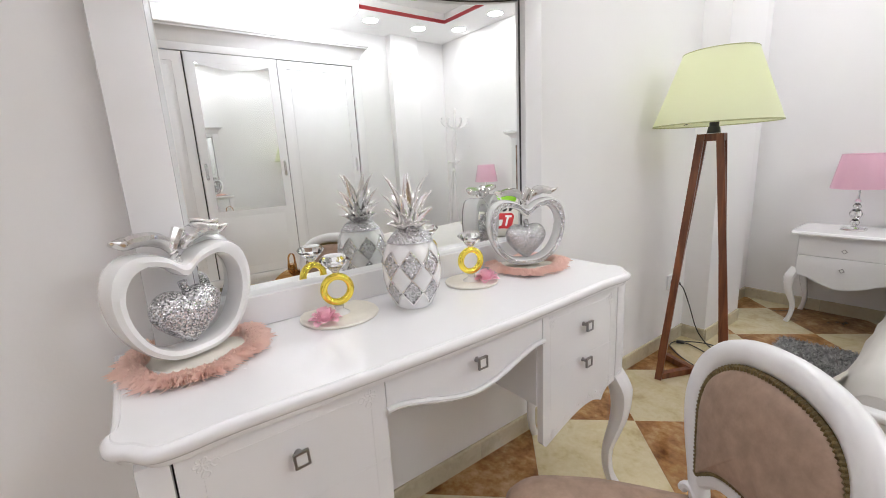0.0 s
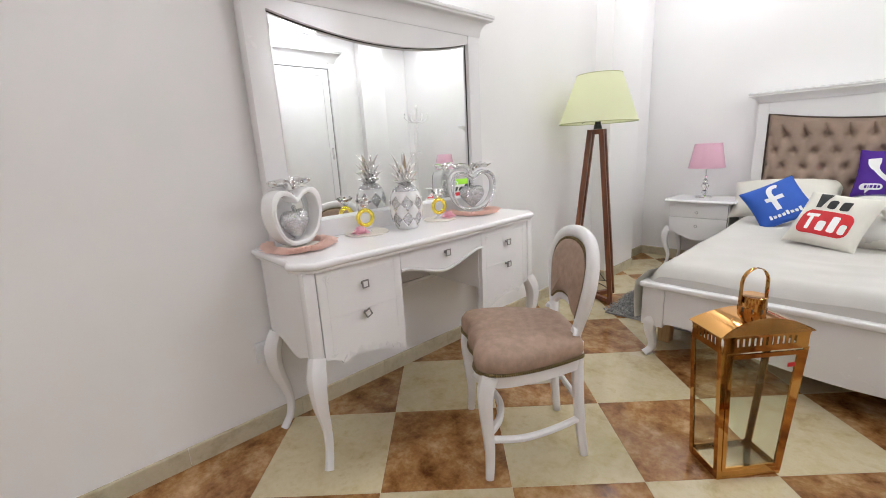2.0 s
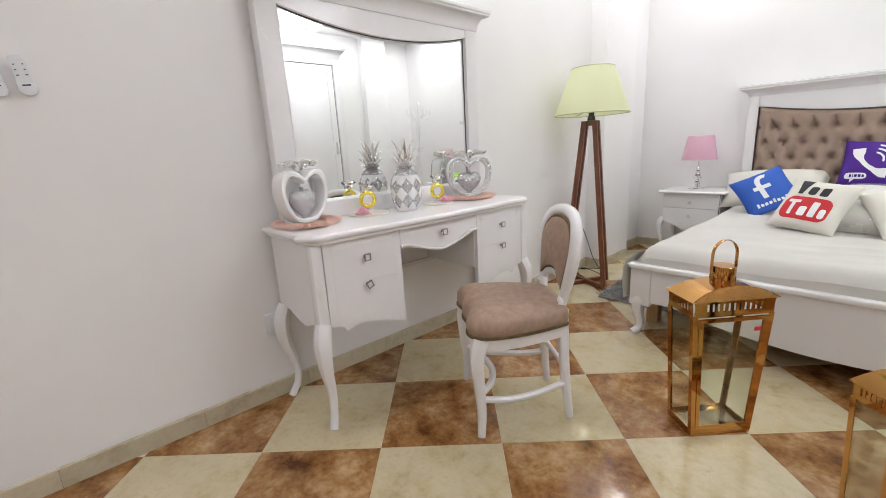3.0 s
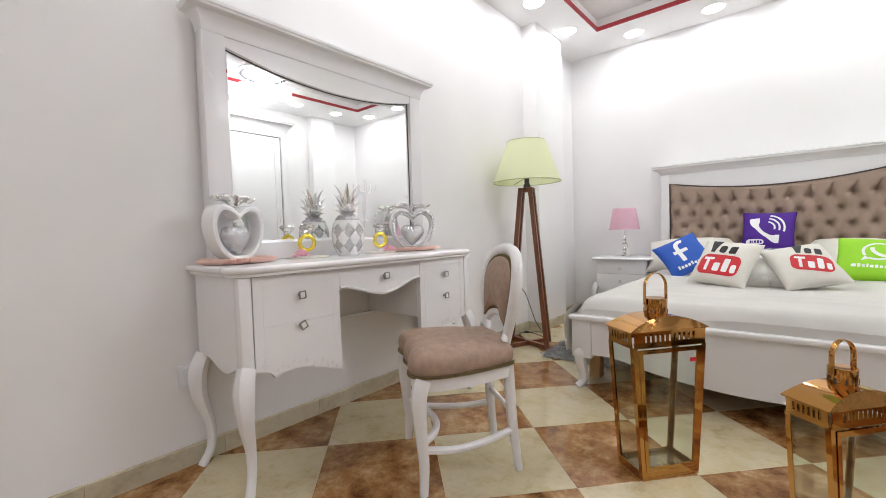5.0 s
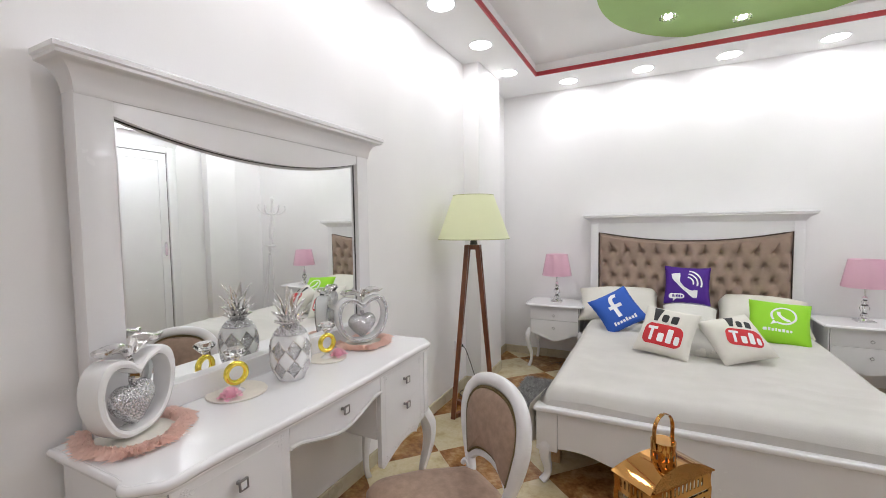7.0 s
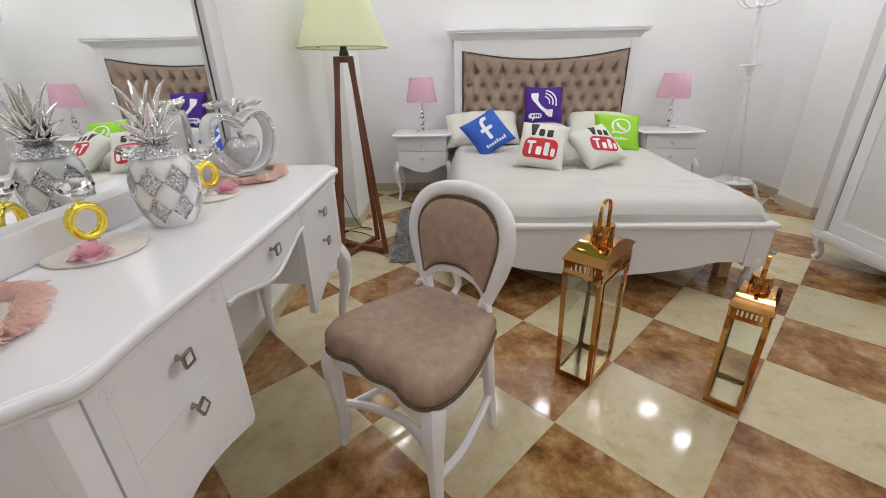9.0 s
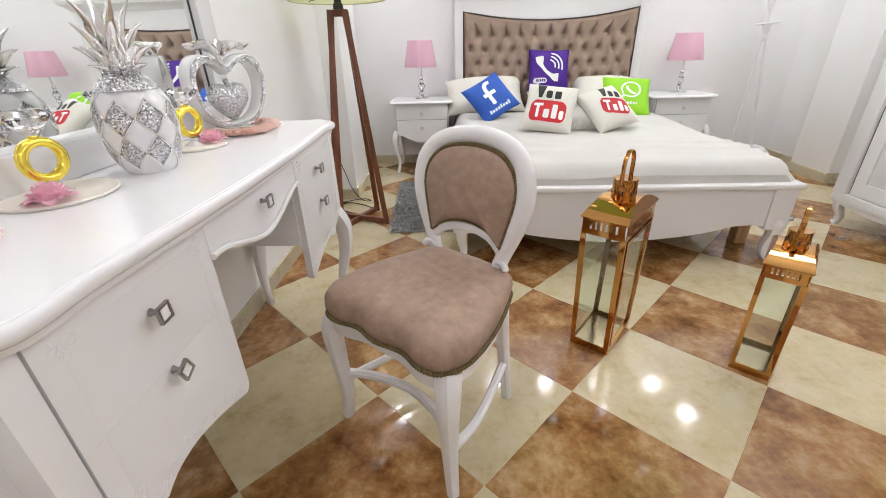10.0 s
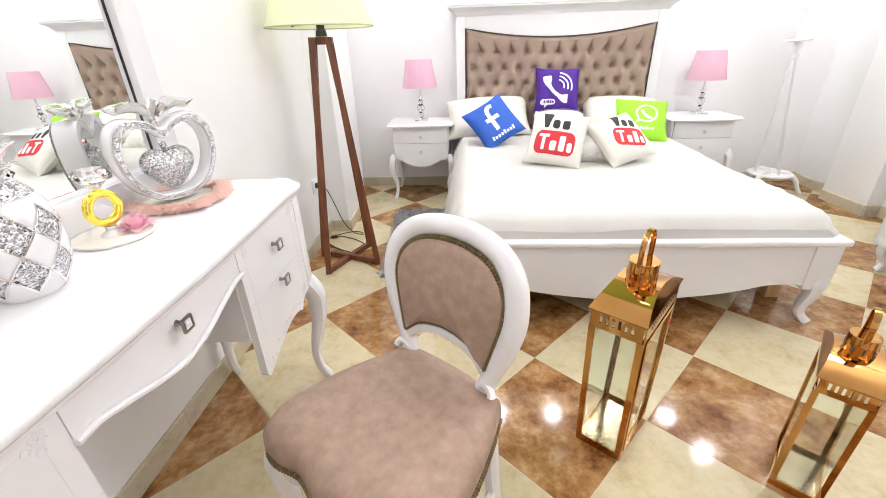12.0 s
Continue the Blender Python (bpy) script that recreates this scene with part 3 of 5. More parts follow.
part("glass_edge", sweep([(.0105, y, z) for y, z in rim], .0018, 6), M_GAP_SHADE, mir)


def cornice(half, prof, closed_ends=True):
    """Flared moulding: profile of (projection, height), returned round both ends."""
    bm = bmesh.new()
    rows = []
    for p, z in prof:
        rows.append([bm.verts.new(v) for v in ((-.03, -half - p, z), (.034 + p, -half - p, z), (.034 + p, half + p, z), (-.03, half + p, z))])
    for a, b in zip(rows, rows[1:]):
        for k in range(4):
            bm.faces.new((a[k], a[(k + 1) % 4], b[(k + 1) % 4], b[k]))
    bm.faces.new(rows[0][::-1])
    bm.faces.new(rows[-1])
    return bm


flare = [(0.001, .905)] + [(.004 + .048 * (1 - math.cos(t * math.pi / 2)), .905 + .072 * math.sin(t * math.pi / 2) ** .9) for t in np.linspace(.05, 1, 9)] + [(.056, .980), (.056, .988), (.062, .992), (.062, 1.004), (.055, 1.008)]
part("cornice", cornice(.607, flare), M_PAINT, mir)


# ---- bed ----
bed = thing("bed", pose(1.63, 3.74, 0), "white lacquered double bed with brown tufted headboard", "bed")
HB_Z, HB_HALF, HB_X = 1.268, .714, -.014
part("headboard_post", box(HB_X - .785, HB_X - HB_HALF, -.11, -.045, 0, 1.357, .005), M_PAINT, bed)
part("headboard_post", box(HB_X + HB_HALF, HB_X + .785, -.11, -.045, 0, 1.357, .005), M_PAINT, bed)
hb_sag = [(x, HB_Z - .075 * (1 - (x / HB_HALF) ** 2)) for x in np.linspace(HB_HALF, -HB_HALF, 25)]
part("headboard_rail", slab([(HB_X + HB_HALF, 1.357), *[(HB_X + x, z) for x, z in hb_sag], (HB_X - HB_HALF, 1.357)], .06, axis="y", at=-.108), M_PAINT, bed, "", False)
part("headboard_back", box(HB_X - .775, HB_X + .775, -.06, -.03, .15, 1.352), M_PAINT, bed, "", False)
hc = bmesh.new()
rows = []
for p, z in [(0, 1.347), (.006, 1.357), (.02, 1.377), (.05, 1.395), (.058, 1.400), (.058, 1.410), (.064, 1.414), (.064, 1.424), (.056, 1.428)]:
    rows.append([hc.verts.new(v) for v in ((HB_X - .785 - p, -.03, z), (HB_X - .785 - p, -.115 - p, z), (HB_X + .785 + p, -.115 - p, z), (HB_X + .785 + p, -.03, z))])
for a, b in zip(rows, rows[1:]):
    for k in range(4):
        hc.faces.new((a[k], a[(k + 1) % 4], b[(k + 1) % 4], b[k]))
hc.faces.new(rows[0])
hc.faces.new(rows[-1][::-1])
part("headboard_cornice", hc, M_PAINT, bed)

# tufted panel: soft diamonds pulled deep at their buttons, pleats running up to the rim
COLS = 12
CW, CH = 2 * HB_HALF / COLS, .228


def first_row(x):
    return 1.104 - .016 * (1 - (x / HB_HALF) ** 2)


def tuft_height(x, z):
    x = x / (1 + .6 * max(0.0, z - first_row(x)))
    a = (x + HB_HALF) / CW
    b = (first_row(x) - z) / CH
    p, q = a + b, a - b
    if b < 0:
        fp = abs(a - round(a))
        r = math.hypot(fp * CW, b * CH)
        return .056 * (1 - math.exp(-(r / .022) ** 1.5)) * (1 - .85 * math.exp(-(fp * CW / .008) ** 1.3) * max(0, 1 + b * CH / .085)) + .008
    dp, dq = p - round(p), q - round(q)
    r = math.hypot((dp + dq) / 2 * CW, (dp - dq) / 2 * CH)
    crease = min(1, min(abs(dp), abs(dq)) / .40)
    return .056 * (1 - math.exp(-(r / .022) ** 1.5)) + .008 * crease ** .8


nx, nz = 264, 128
tm = bmesh.new()
grid = []
for j in range(nz + 1):
    row = []
    for i in range(nx + 1):
        x = -HB_HALF + 2 * HB_HALF * i / nx
        top = HB_Z - .075 * (1 - (x / HB_HALF) ** 2) - .004
        z = .48 + (top - .48) * j / nz
        edge = min(i, nx - i, nz - j) / 6
        row.append(tm.verts.new((HB_X + x * .993, -.085 - tuft_height(x, z) * min(1, .25 + edge), z)))
    grid.append(row)
for j in range(nz):
    for i in range(nx):
        tm.faces.new((grid[j][i], grid[j][i + 1], grid[j + 1][i + 1], grid[j + 1][i]))
panel = part("tufted_panel", tm, M_TUFT, bed, "brown velvet panel with deep button tufting")
panel.data.polygons.foreach_set("use_smooth", [True] * len(panel.data.polygons))
for j in range(9):
    for i in range(COLS + 1):
        x = -HB_HALF + (i + (.5 if j % 2 else 0)) * CW
        z = first_row(x) - j * CH / 2
        if z < .5 or abs(x) > HB_HALF - .02:
            continue
        part("button", lathe([(.0075, -.002), (.0072, .003), (.004, .006), (0, .007)], 8), M_TUFT, panel, "", True, pose(HB_X + x * .993, -.087, z, 90, 0, 0))
part("piping", sweep([(HB_X + HB_HALF - .004, -.112, .5), *[(HB_X + x * .995, -.112, z - .004) for x, z in hb_sag], (HB_X - HB_HALF + .004, -.112, .5)], .0055, 6), M_PIPING, bed)

# rails, foot and legs
FY = -2.105
part("side_rail", box(-.79, -.745, FY + .06, -.1, .19, .39, .006), M_PAINT, bed)
part("side_rail", box(.745, .79, FY + .06, -.1, .19, .39, .006), M_PAINT, bed)
foot_low = smooth_line([(-.7045, .20), (-.66, .205), (-.56, .20), (-.42, .165), (-.2, .135), (0, .125), (.2, .135), (.42, .165), (.56, .20), (.66, .205), (.7045, .20)], 4)
foot = part("footboard", slab([(-.7045, .381), *[(x, z - .010) for x, z in foot_low], (.7045, .381)], .035, axis="y", at=FY, bevel=.002), M_PAINT, bed)
part("foot_cap", box(-.825, .825, FY - .025, FY + .06, .381, .409, .012, seg=4), M_PAINT, bed)
carved("carving", scroll_carving(.14, .03, 77), M_PAINT, foot, "", True, pose(0, FY, .165, 90, 0, 0))
for sx in (-1, 1):
    part("foot_post", box(sx * .76 - .055, sx * .76 + .055, FY - .006, FY + .06, .17, .381, .01), M_PAINT, bed)
    part("leg", cabriole(.22, .032, .019, .014, toe=1.5), M_PAINT, bed, "", True, pose(sx * .766, FY + .025, 0, 0, 0, -90 if sx > 0 else 180))
for x, y in ((.765, FY + .235), (-.765, FY + .235), (0, FY + .5), (.70, -.5), (-.70, -.5)):
    part("support_leg", box(x - .032, x + .032, y - .032, y + .032, 0, .2, .003), M_PINE, bed, "raw pine support leg")
part("slat_base", box(-.745, .745, FY + .06, -.1, .2, .30), M_PINE, bed, "", False)

# bedspread over the mattress
bs = bmesh.new()
nxs, nys = 70, 84
W, Y0, Y1 = .785, FY + .014, -.12


def spread_z(x, y):
    e = max(0, (abs(x) - (W - .06)) / .06)
    f = max(0, (Y0 + .07 - y) / .07)
    z = .505 - .055 * e ** 2 - .06 * f ** 2
    z += .004 * math.sin(7 * x + 3 * y) * math.sin(5 * y - 2 * x) + .009 * noise.noise((x * 3, y * 3, 1.7)) + .003 * noise.noise((x * 9, y * 11, 4.2))
    z += .006 * max(0, math.sin(y * 42 + 4 * noise.noise((x * 2, y, 0)))) * max(0, 1 - abs(y - Y0 - .42) / .35) * max(0, x + .7)
    return z


gridv = [[bs.verts.new((-W + 2 * W * i / nxs, Y0 + (Y1 - Y0) * j / nys, 0)) for i in range(nxs + 1)] for j in range(nys + 1)]
for row in gridv:
    for v in row:
        v.co.z = spread_z(v.co.x, v.co.y)
for j in range(nys):
    for i in range(nxs):
        bs.faces.new((gridv[j][i], gridv[j][i + 1], gridv[j + 1][i + 1], gridv[j + 1][i]))
spread = thing("bedspread", pose(1.63, 3.74, 0), "cream bedspread laid smooth over the mattress, hanging at the sides", "bedspread")
edges_at = [[tuple(r[0].co) for r in gridv], [tuple(r[-1].co) for r in gridv], [tuple(v.co) for v in gridv[0]]]
part("cover", bs, M_SHEET, spread)
# skirt falling over each edge, longer on the open sides
for side in (0, -1):
    bs = bmesh.new()
    prev = [bs.verts.new(c) for c in edges_at[0 if side == 0 else 1]]
    for s in range(1, 9):
        nxt = []
        for j, v in enumerate(prev):
            y = Y0 + (Y1 - Y0) * j / nys
            drop = (.034 if side == 0 else .026) * (1 if j > 5 else .3 + .14 * j)
            out = .010 * math.sin(y * 19 + 2 * math.sin(y * 5)) * s / 8 + (.016 if s < 3 else .002)
            nxt.append(bs.verts.new((v.co.x + (-out if side == 0 else out), v.co.y, v.co.z - drop)))
        for j in range(nys):
            bs.faces.new((prev[j], prev[j + 1], nxt[j + 1], nxt[j]))
        prev = nxt
    part("skirt", bs, M_SHEET, spread)
bs = bmesh.new()
prev = [bs.verts.new(c) for c in edges_at[2]]
for s in range(1, 4):
    nxt = [bs.verts.new((v.co.x, v.co.y - .003, v.co.z - .028)) for v in prev]
    for i in range(nxs):
        bs.faces.new((prev[i], prev[i + 1], nxt[i + 1], nxt[i]))
    prev = nxt
part("skirt", bs, M_SHEET, spread)
mt = thing("mattress", pose(1.63, 3.74, 0), "cream double mattress on the bed under the spread", "mattress")
part("mattress_body", box(-.755, .755, FY + .065, -.115, .301, .485, .03, seg=3), M_SHEET, mt)
# a corner of the spread gathered and hanging at the foot
dr = bmesh.new()
prev = None
for j in range(22):
    t = j / 21
    row = []
    for i in range(15):
        s = i / 14
        w = .05 + .05 * t
        wrap = (1 - s) ** 2
        row.append(dr.verts.new((-.790 - .044 * min(1, 4 * t) * (1 - .4 * s) - .022 * math.sin(2.4 * t) + .022 * wrap * t - .008 * math.sin(s * 9 + t) * (.3 + t), FY - .030 * min(1, 4 * wrap) * min(1, 3 * t) + s * (.15 + .05 * t), .470 - .265 * t ** 1.1 - .02 * s)))
    if prev:
        for i in range(14):
            dr.faces.new((prev[i], prev[i + 1], row[i + 1], row[i]))
    prev = row
drape = part("throw", dr, M_PILLOW, None)
drape.matrix_basis = pose(1.63, 3.74, 0)
tagged(drape, "cream fabric throw hanging over the bed's corner", "throw")


# ---- pillows and cushions ----
class Cushion:
    def __init__(self, w, h, t, seed=0, limp=0.0):
        self.w, self.h, self.t, self.seed, self.limp = w, h, t, seed, limp

    def at(self, u, v, side, lift=0.0):
        pinch = 1 - .075 * (1 - v * v) * abs(u) ** 3
        pinch_v = 1 - .075 * (1 - u * u) * abs(v) ** 3
        d = self.t / 2 * (max(0, 1 - abs(u) ** 3.2) * max(0, 1 - abs(v) ** 3.2)) ** .52
        d += .004 * noise.noise((u * 2.2 + self.seed, v * 2.2, side * 3.1)) * min(1, d * 60)
        edge = .0025 * noise.noise((u * 6, v * 6, self.seed + 9))
        x = self.w / 2 * u * pinch
        z = self.h / 2 * v * pinch_v + edge
        bow = self.limp * (u * u - .4)
        return Vector((x, -side * (d + lift) + bow, z + self.h / 2))

    def body(self, n=26):
        bm = bmesh.new()
        lin = [math.sin((2 * i / n - 1) * math.pi / 2) for i in range(n + 1)]
        sheets = []
        for side in (1, -1):
            sheets.append([[bm.verts.new(self.at(u, v, side)) for u in lin] for v in lin])
        for s, g in enumerate(sheets):
            for j in range(n):
                for i in range(n):
                    f = (g[j][i], g[j][i + 1], g[j + 1][i + 1], g[j + 1][i])
                    bm.faces.new(f if s == 0 else f[::-1])
        bmesh.ops.remove_doubles(bm, verts=bm.verts, dist=.0008)
        return bm

    def seam(self):
        n = 20
        ring = [(-1 + 2 * k / n, -1) for k in range(n)] + [(1, -1 + 2 * k / n) for k in range(n)] + [(1 - 2 * k / n, 1) for k in range(n)] + [(-1, 1 - 2 * k / n) for k in range(n)]
        return sweep([self.at(u, v, 1) for u, v in ring], .0028, 6, closed=True)

    def printed(self, polys, lift=.0012):
        bm = bmesh.new()
        for poly in polys:
            own = bmesh.new()
            f = own.faces.new([own.verts.new((x, y, 0)) for x, y in poly])
            bmesh.ops.triangulate(own, faces=[f])
            for _ in range(5):
                long_edges = [e for e in own.edges if e.calc_length() > .16]
                if not long_edges:
                    break
                bmesh.ops.subdivide_edges(own, edges=long_edges, cuts=1)
                bmesh.ops.triangulate(own, faces=list(own.faces))
            for v in own.verts:
                v.co = self.at(v.co.x, v.co.y, 1, lift)
            joined(own, bm)
        return bm


def arc(cx, cy, r, a0, a1, n=14, ry=None):
    return [(cx + r * math.cos(radians(a0 + (a1 - a0) * k / n)), cy + (ry or r) * math.sin(radians(a0 + (a1 - a0) * k / n))) for k in range(n + 1)]


def band(points, width):
    """Ribbon of a width along a line in the plane."""
    left, right = [], []
    for i, p in enumerate(points):
        a, b = points[max(i - 1, 0)], points[min(i + 1, len(points) - 1)]
        d = math.hypot(b[0] - a[0], b[1] - a[1])
        w = width[i] if hasattr(width, "__len__") else width
        n = (-(b[1] - a[1]) / d * w / 2, (b[0] - a[0]) / d * w / 2)
        left.append((p[0] + n[0], p[1] + n[1]))
        right.append((p[0] - n[0], p[1] - n[1]))
    return left + right[::-1]


def rounded(x0, x1, y0, y1, r):
    return arc(x1 - r, y1 - r, r, 0, 90, 5) + arc(x0 + r, y1 - r, r, 90, 180, 5) + arc(x0 + r, y0 + r, r, 180, 270, 5) + arc(x1 - r, y0 + r, r, 270, 360, 5)


def bars(x0, y0, h, widths, gap):
    out, x = [], x0
    for w, k in widths:
        out.append(rounded(x, x + w, y0, y0 + h * k, min(w, h * k) * .22))
        x += w + gap
    return out


def cushion(name, m, size, material, prints, label, group="printed cushions on the bed", category="cushion", seed=0, limp=0.0):
    c = Cushion(*size, seed, limp)
    root = thing(name, m, label, category, group)
    body = part("cover", c.body(), material, root)
    part("seam", c.seam(), material, root)
    for nm, polys, ink, lift in prints:
        part(nm, c.printed(polys, lift), ink, body)
    return root


hook = arc(.10, .28, .26, 62, 180, 10, .34)
blue_print = [("print", [band([(p[0], p[1]) for p in hook] + [(-.16, .1), (-.16, -.48)], .19), [(-.42, .16), (.22, .16), (.22, -.02), (-.42, -.02)]], M_INK_W, .0014),
              ("word_mark", bars(-.62, -.80, .17, [(.09, 1), (.11, .75), (.11, .75), (.11, .75), (.09, 1.1), (.11, .75), (.11, .75), (.10, 1.1)], .045), M_INK_W, .0014)]
handset = smooth_line([(-.52, .52), (-.46, .18), (-.22, -.18), (.16, -.46), (.42, -.50)], 6)
purple_print = [("print", [band(handset, spread_line([.40, .38, .17, .14, .17, .38, .40], len(handset))), band(arc(-.05, .05, .30, -15, 80, 10), .07), band(arc(-.05, .05, .48, -15, 80, 12), .075), band(arc(-.05, .05, .66, -15, 80, 12), .08)], M_INK_W, .0014),
                ("badge", [rounded(-.80, -.12, -.78, -.52, .12), [(-.6, -.76), (-.44, -.76), (-.6, -.92)]], M_INK_W, .0014),
                ("word_mark", bars(-.64, -.71, .12, [(.07, 1), (.03, 1), (.08, 1), (.08, 1), (.07, 1)], .03), M_PURPLE, .0022)]
bubble = arc(.12, .16, .38, -125, 215, 26)
lime_print = [("print", [band(bubble, .075), [(-.20, -.07), (-.07, -.20), (-.28, -.30)], band(smooth_line([(-.04, .32), (-.01, .16), (.12, .03), (.25, -.05), (.31, -.02)], 4), .11)], M_INK_W, .0014),
              ("word_mark", bars(-.52, -.58, .13, [(.13, 1), (.08, 1), (.08, .8), (.05, 1), (.09, .8), (.08, 1), (.08, .8), (.07, .8)], .035), M_INK_W, .0014)]
def shifted(polys, scale_u, scale_v, u, v):
    return [[(p * scale_u + u, q * scale_v + v) for p, q in poly] for poly in polys]


bar_marks = [[(-.58, .88), (-.20, .88), (-.31, .14), (-.45, .14)], rounded(-.17, .07, .13, .55, .10), rounded(.17, .42, .13, .55, .06)]
white_print = [("black_mark", shifted(bar_marks, 1.0, .86, -.04, .10), M_INK_K, .0014),
               ("red_badge", [rounded(-.74, .68, -.74, .12, .26)], M_INK_R, .0014),
               ("badge_mark", shifted([rounded(-.60, -.20, -.20, -.08, .03), rounded(-.46, -.34, -.68, -.20, .03), rounded(-.14, .10, -.68, -.32, .06), rounded(.20, .42, -.68, -.10, .06), rounded(.51, .70, -.68, -.32, .08)], .92, .98, -.05, .06), M_INK_W, .0024)]


def leaning(x, y, z, back, spin=0.0, turn=0.0):
    """Standing on its lower edge at x, y, z; leaning back, spun in its own plane, turned about z."""
    return pose(x, y, z, 0, 0, turn) @ pose(0, 0, 0, -back, 0, 0) @ pose(0, 0, 0, 0, spin, 0)


for x, w, back, tilt, sd in ((1.09, .66, 46, -3, 1), (2.11, .60, 51, 3, 2)):
    cushion("pillow", leaning(x, 3.36, .508, back, tilt, 0), (w, .36, .15), M_PILLOW, (), "ivory satin bed pillow leaning on the headboard", "bed pillows", "pillow", sd, .03)
for x, y, lean, w, h, t, sd in ((1.61, 3.17, 66, .38, .33, .17, 3), (1.632, 2.53, 58, .235, .23, .18, 4)):
    wc_ = cushion("wrapped_cushion", leaning(x, y, .508, lean, 3), (w, h, t), M_COTTON, (), "white cushion in clear plastic wrapping on the bed", "wrapped cushions", "cushion", sd)
    part("plastic_wrap", Cushion(w + .012, h + .012, t + .015, sd + 20).body(), M_PLASTIC, wc_, "crumpled clear plastic wrap").visible_shadow = False
TW = radians(-20)
twisted_print = [(nm, [[(max(-.97, min(.975, .86 * (u * math.cos(TW) - v * math.sin(TW)) + .20)), .86 * (u * math.sin(TW) + v * math.cos(TW)) + .04) for u, v in poly] for poly in polys], ink, lift) for nm, polys, ink, lift in white_print]
cushion("cushion", leaning(1.200, 3.04, .536, 38, -31, 8), (.33, .33, .12), M_BLUE, blue_print, "blue printed cushion tilted on one corner", seed=5)
cushion("cushion", leaning(1.605, 3.45, .664, 25, 2, 0), (.335, .335, .12), M_PURPLE, purple_print, "purple printed cushion with a white handset shape", seed=6)
cushion("cushion", leaning(2.125, 3.05, .500, 42, 4, -6), (.355, .345, .12), M_LIME, lime_print, "lime green printed cushion with a white bubble", seed=7)
cushion("cushion", leaning(1.393, 2.425, .512, 42, 7, -12), (.322, .342, .12), M_COTTON, white_print, "white printed cushion with a red badge", seed=8)
cushion("cushion", leaning(1.880, 2.460, .526, 50, -14, 15), (.315, .325, .12), M_COTTON, twisted_print, "white printed cushion with a red badge, its cover twisted", seed=9)


# ---- bedside tables and their lamps ----
def bedside_table(x):
    ns = thing("bedside_table", pose(x, 3.715, 0), "small white lacquered bedside table with two drawers and curved legs", "bedside table", "bedside tables")
    half = .265
    front = smooth_line([(-half, -.0), (-half, -.34), (-half + .012, -.372), (-half + .05, -.386), (0, -.398), (half - .05, -.386), (half - .012, -.372), (half, -.34), (half, 0)], 4)
    part("top", layered(front, [(.010, .588), (.004, .589), (.0, .596), (.002, .604), (.008, .609), (.012, .610)]), M_PAINT, ns)
    part("body", box(-.225, .225, -.335, -.012, .33, .588), M_PAINT, ns, "", False)
    # near-black sheet behind the drawers, colour in place of shade between them
    part("gap", box(-.218, .218, -.3365, -.3345, .34, .583), M_GAP_SHADE, ns, "", False)
    up = part("drawer", box(-.2165, .2165, -.352, -.336, .4595, .5855, .002), M_PAINT, ns)
    low = smooth_line([(-.215, .330), (-.17, .325), (-.12, .300), (-.05, .275), (0, .268), (.05, .275), (.12, .300), (.17, .325), (.215, .330)], 4)
    dn = part("drawer", slab([(-.215, .457), *low, (.215, .457)], .016, axis="y", at=-.352, bevel=.002), M_PAINT, ns)
    out = Matrix(((1, 0, 0, 0), (0, 0, -1, -.352), (0, 1, 0, 0), (0, 0, 0, 1)))
    square_pull(up, Matrix.Translation((0, 0, .507)) @ out @ pose(0, 0, 0, 0, 0, 45) @ Matrix.Scale(.72, 4))
    square_pull(dn, Matrix.Translation((0, 0, .390)) @ out @ pose(0, 0, 0, 0, 0, 30) @ Matrix.Scale(.72, 4))
    for sx, y, rz in ((-1, -.325, 180), (1, -.325, -90), (-1, -.03, 90), (1, -.03, 0)):
        part("leg", cabriole(.36, .026, .013, .045), M_PAINT, ns, "", True, pose(sx * .222, y, 0, 0, 0, rz))
    return ns


def crystal_lamp(x, y, z):
    lp = thing("table_lamp", pose(x, y, z), "crystal table lamp with a wrapped pink shade, standing unlit", "lamp", "pink bedside lamps")
    base = part("base", box(-.052, .052, -.052, .052, 0, .016, .003), M_CHROME, lp)
    part("plinth", lathe([(0, .016), (.03, .016), (.024, .026), (.012, .03), (0, .03)], 24), M_CHROME, lp)
    for z0, r in ((.03, .022), (.075, .030), (.130, .019)):
        part("crystal", lathe([(0, z0), (r * .6, z0), (r, z0 + r * .8), (r, z0 + r * 1.1), (r * .55, z0 + r * 1.9), (0, z0 + r * 1.9)], 8), M_CRYSTAL, lp, "clear cut crystal", False)
    part("stem", lathe([(0, .03), (.006, .03), (.006, .285), (0, .285)], 10), M_CHROME, lp)
    part("collar", lathe([(0, .168), (.014, .168), (.018, .178), (.008, .19), (0, .19)], 16), M_CHROME, lp)
    ob = part("shade", lathe([(.132, .255), (.133, .258), (.098, .452), (.097, .452), (.131, .256)], 40, wave=lambda a, q: 1 + .012 * math.sin(14 * a)), M_SHADE_P, lp, "pink fabric shade in clear wrap")
    part("shade_rim", sweep([(.1325 * math.cos(a), .1325 * math.sin(a), .257) for a in np.linspace(0, 2 * math.pi, 41)[:-1]], .002, 5, closed=True), M_SHADE_P, ob)
    part("shade_rim", sweep([(.098 * math.cos(a), .098 * math.sin(a), .452) for a in np.linspace(0, 2 * math.pi, 41)[:-1]], .002, 5, closed=True), M_SHADE_P, ob)
    return lp


bedside_table(.545)
bedside_table(2.705)
crystal_lamp(.545, 3.50, .610)
crystal_lamp(2.715, 3.52, .610)

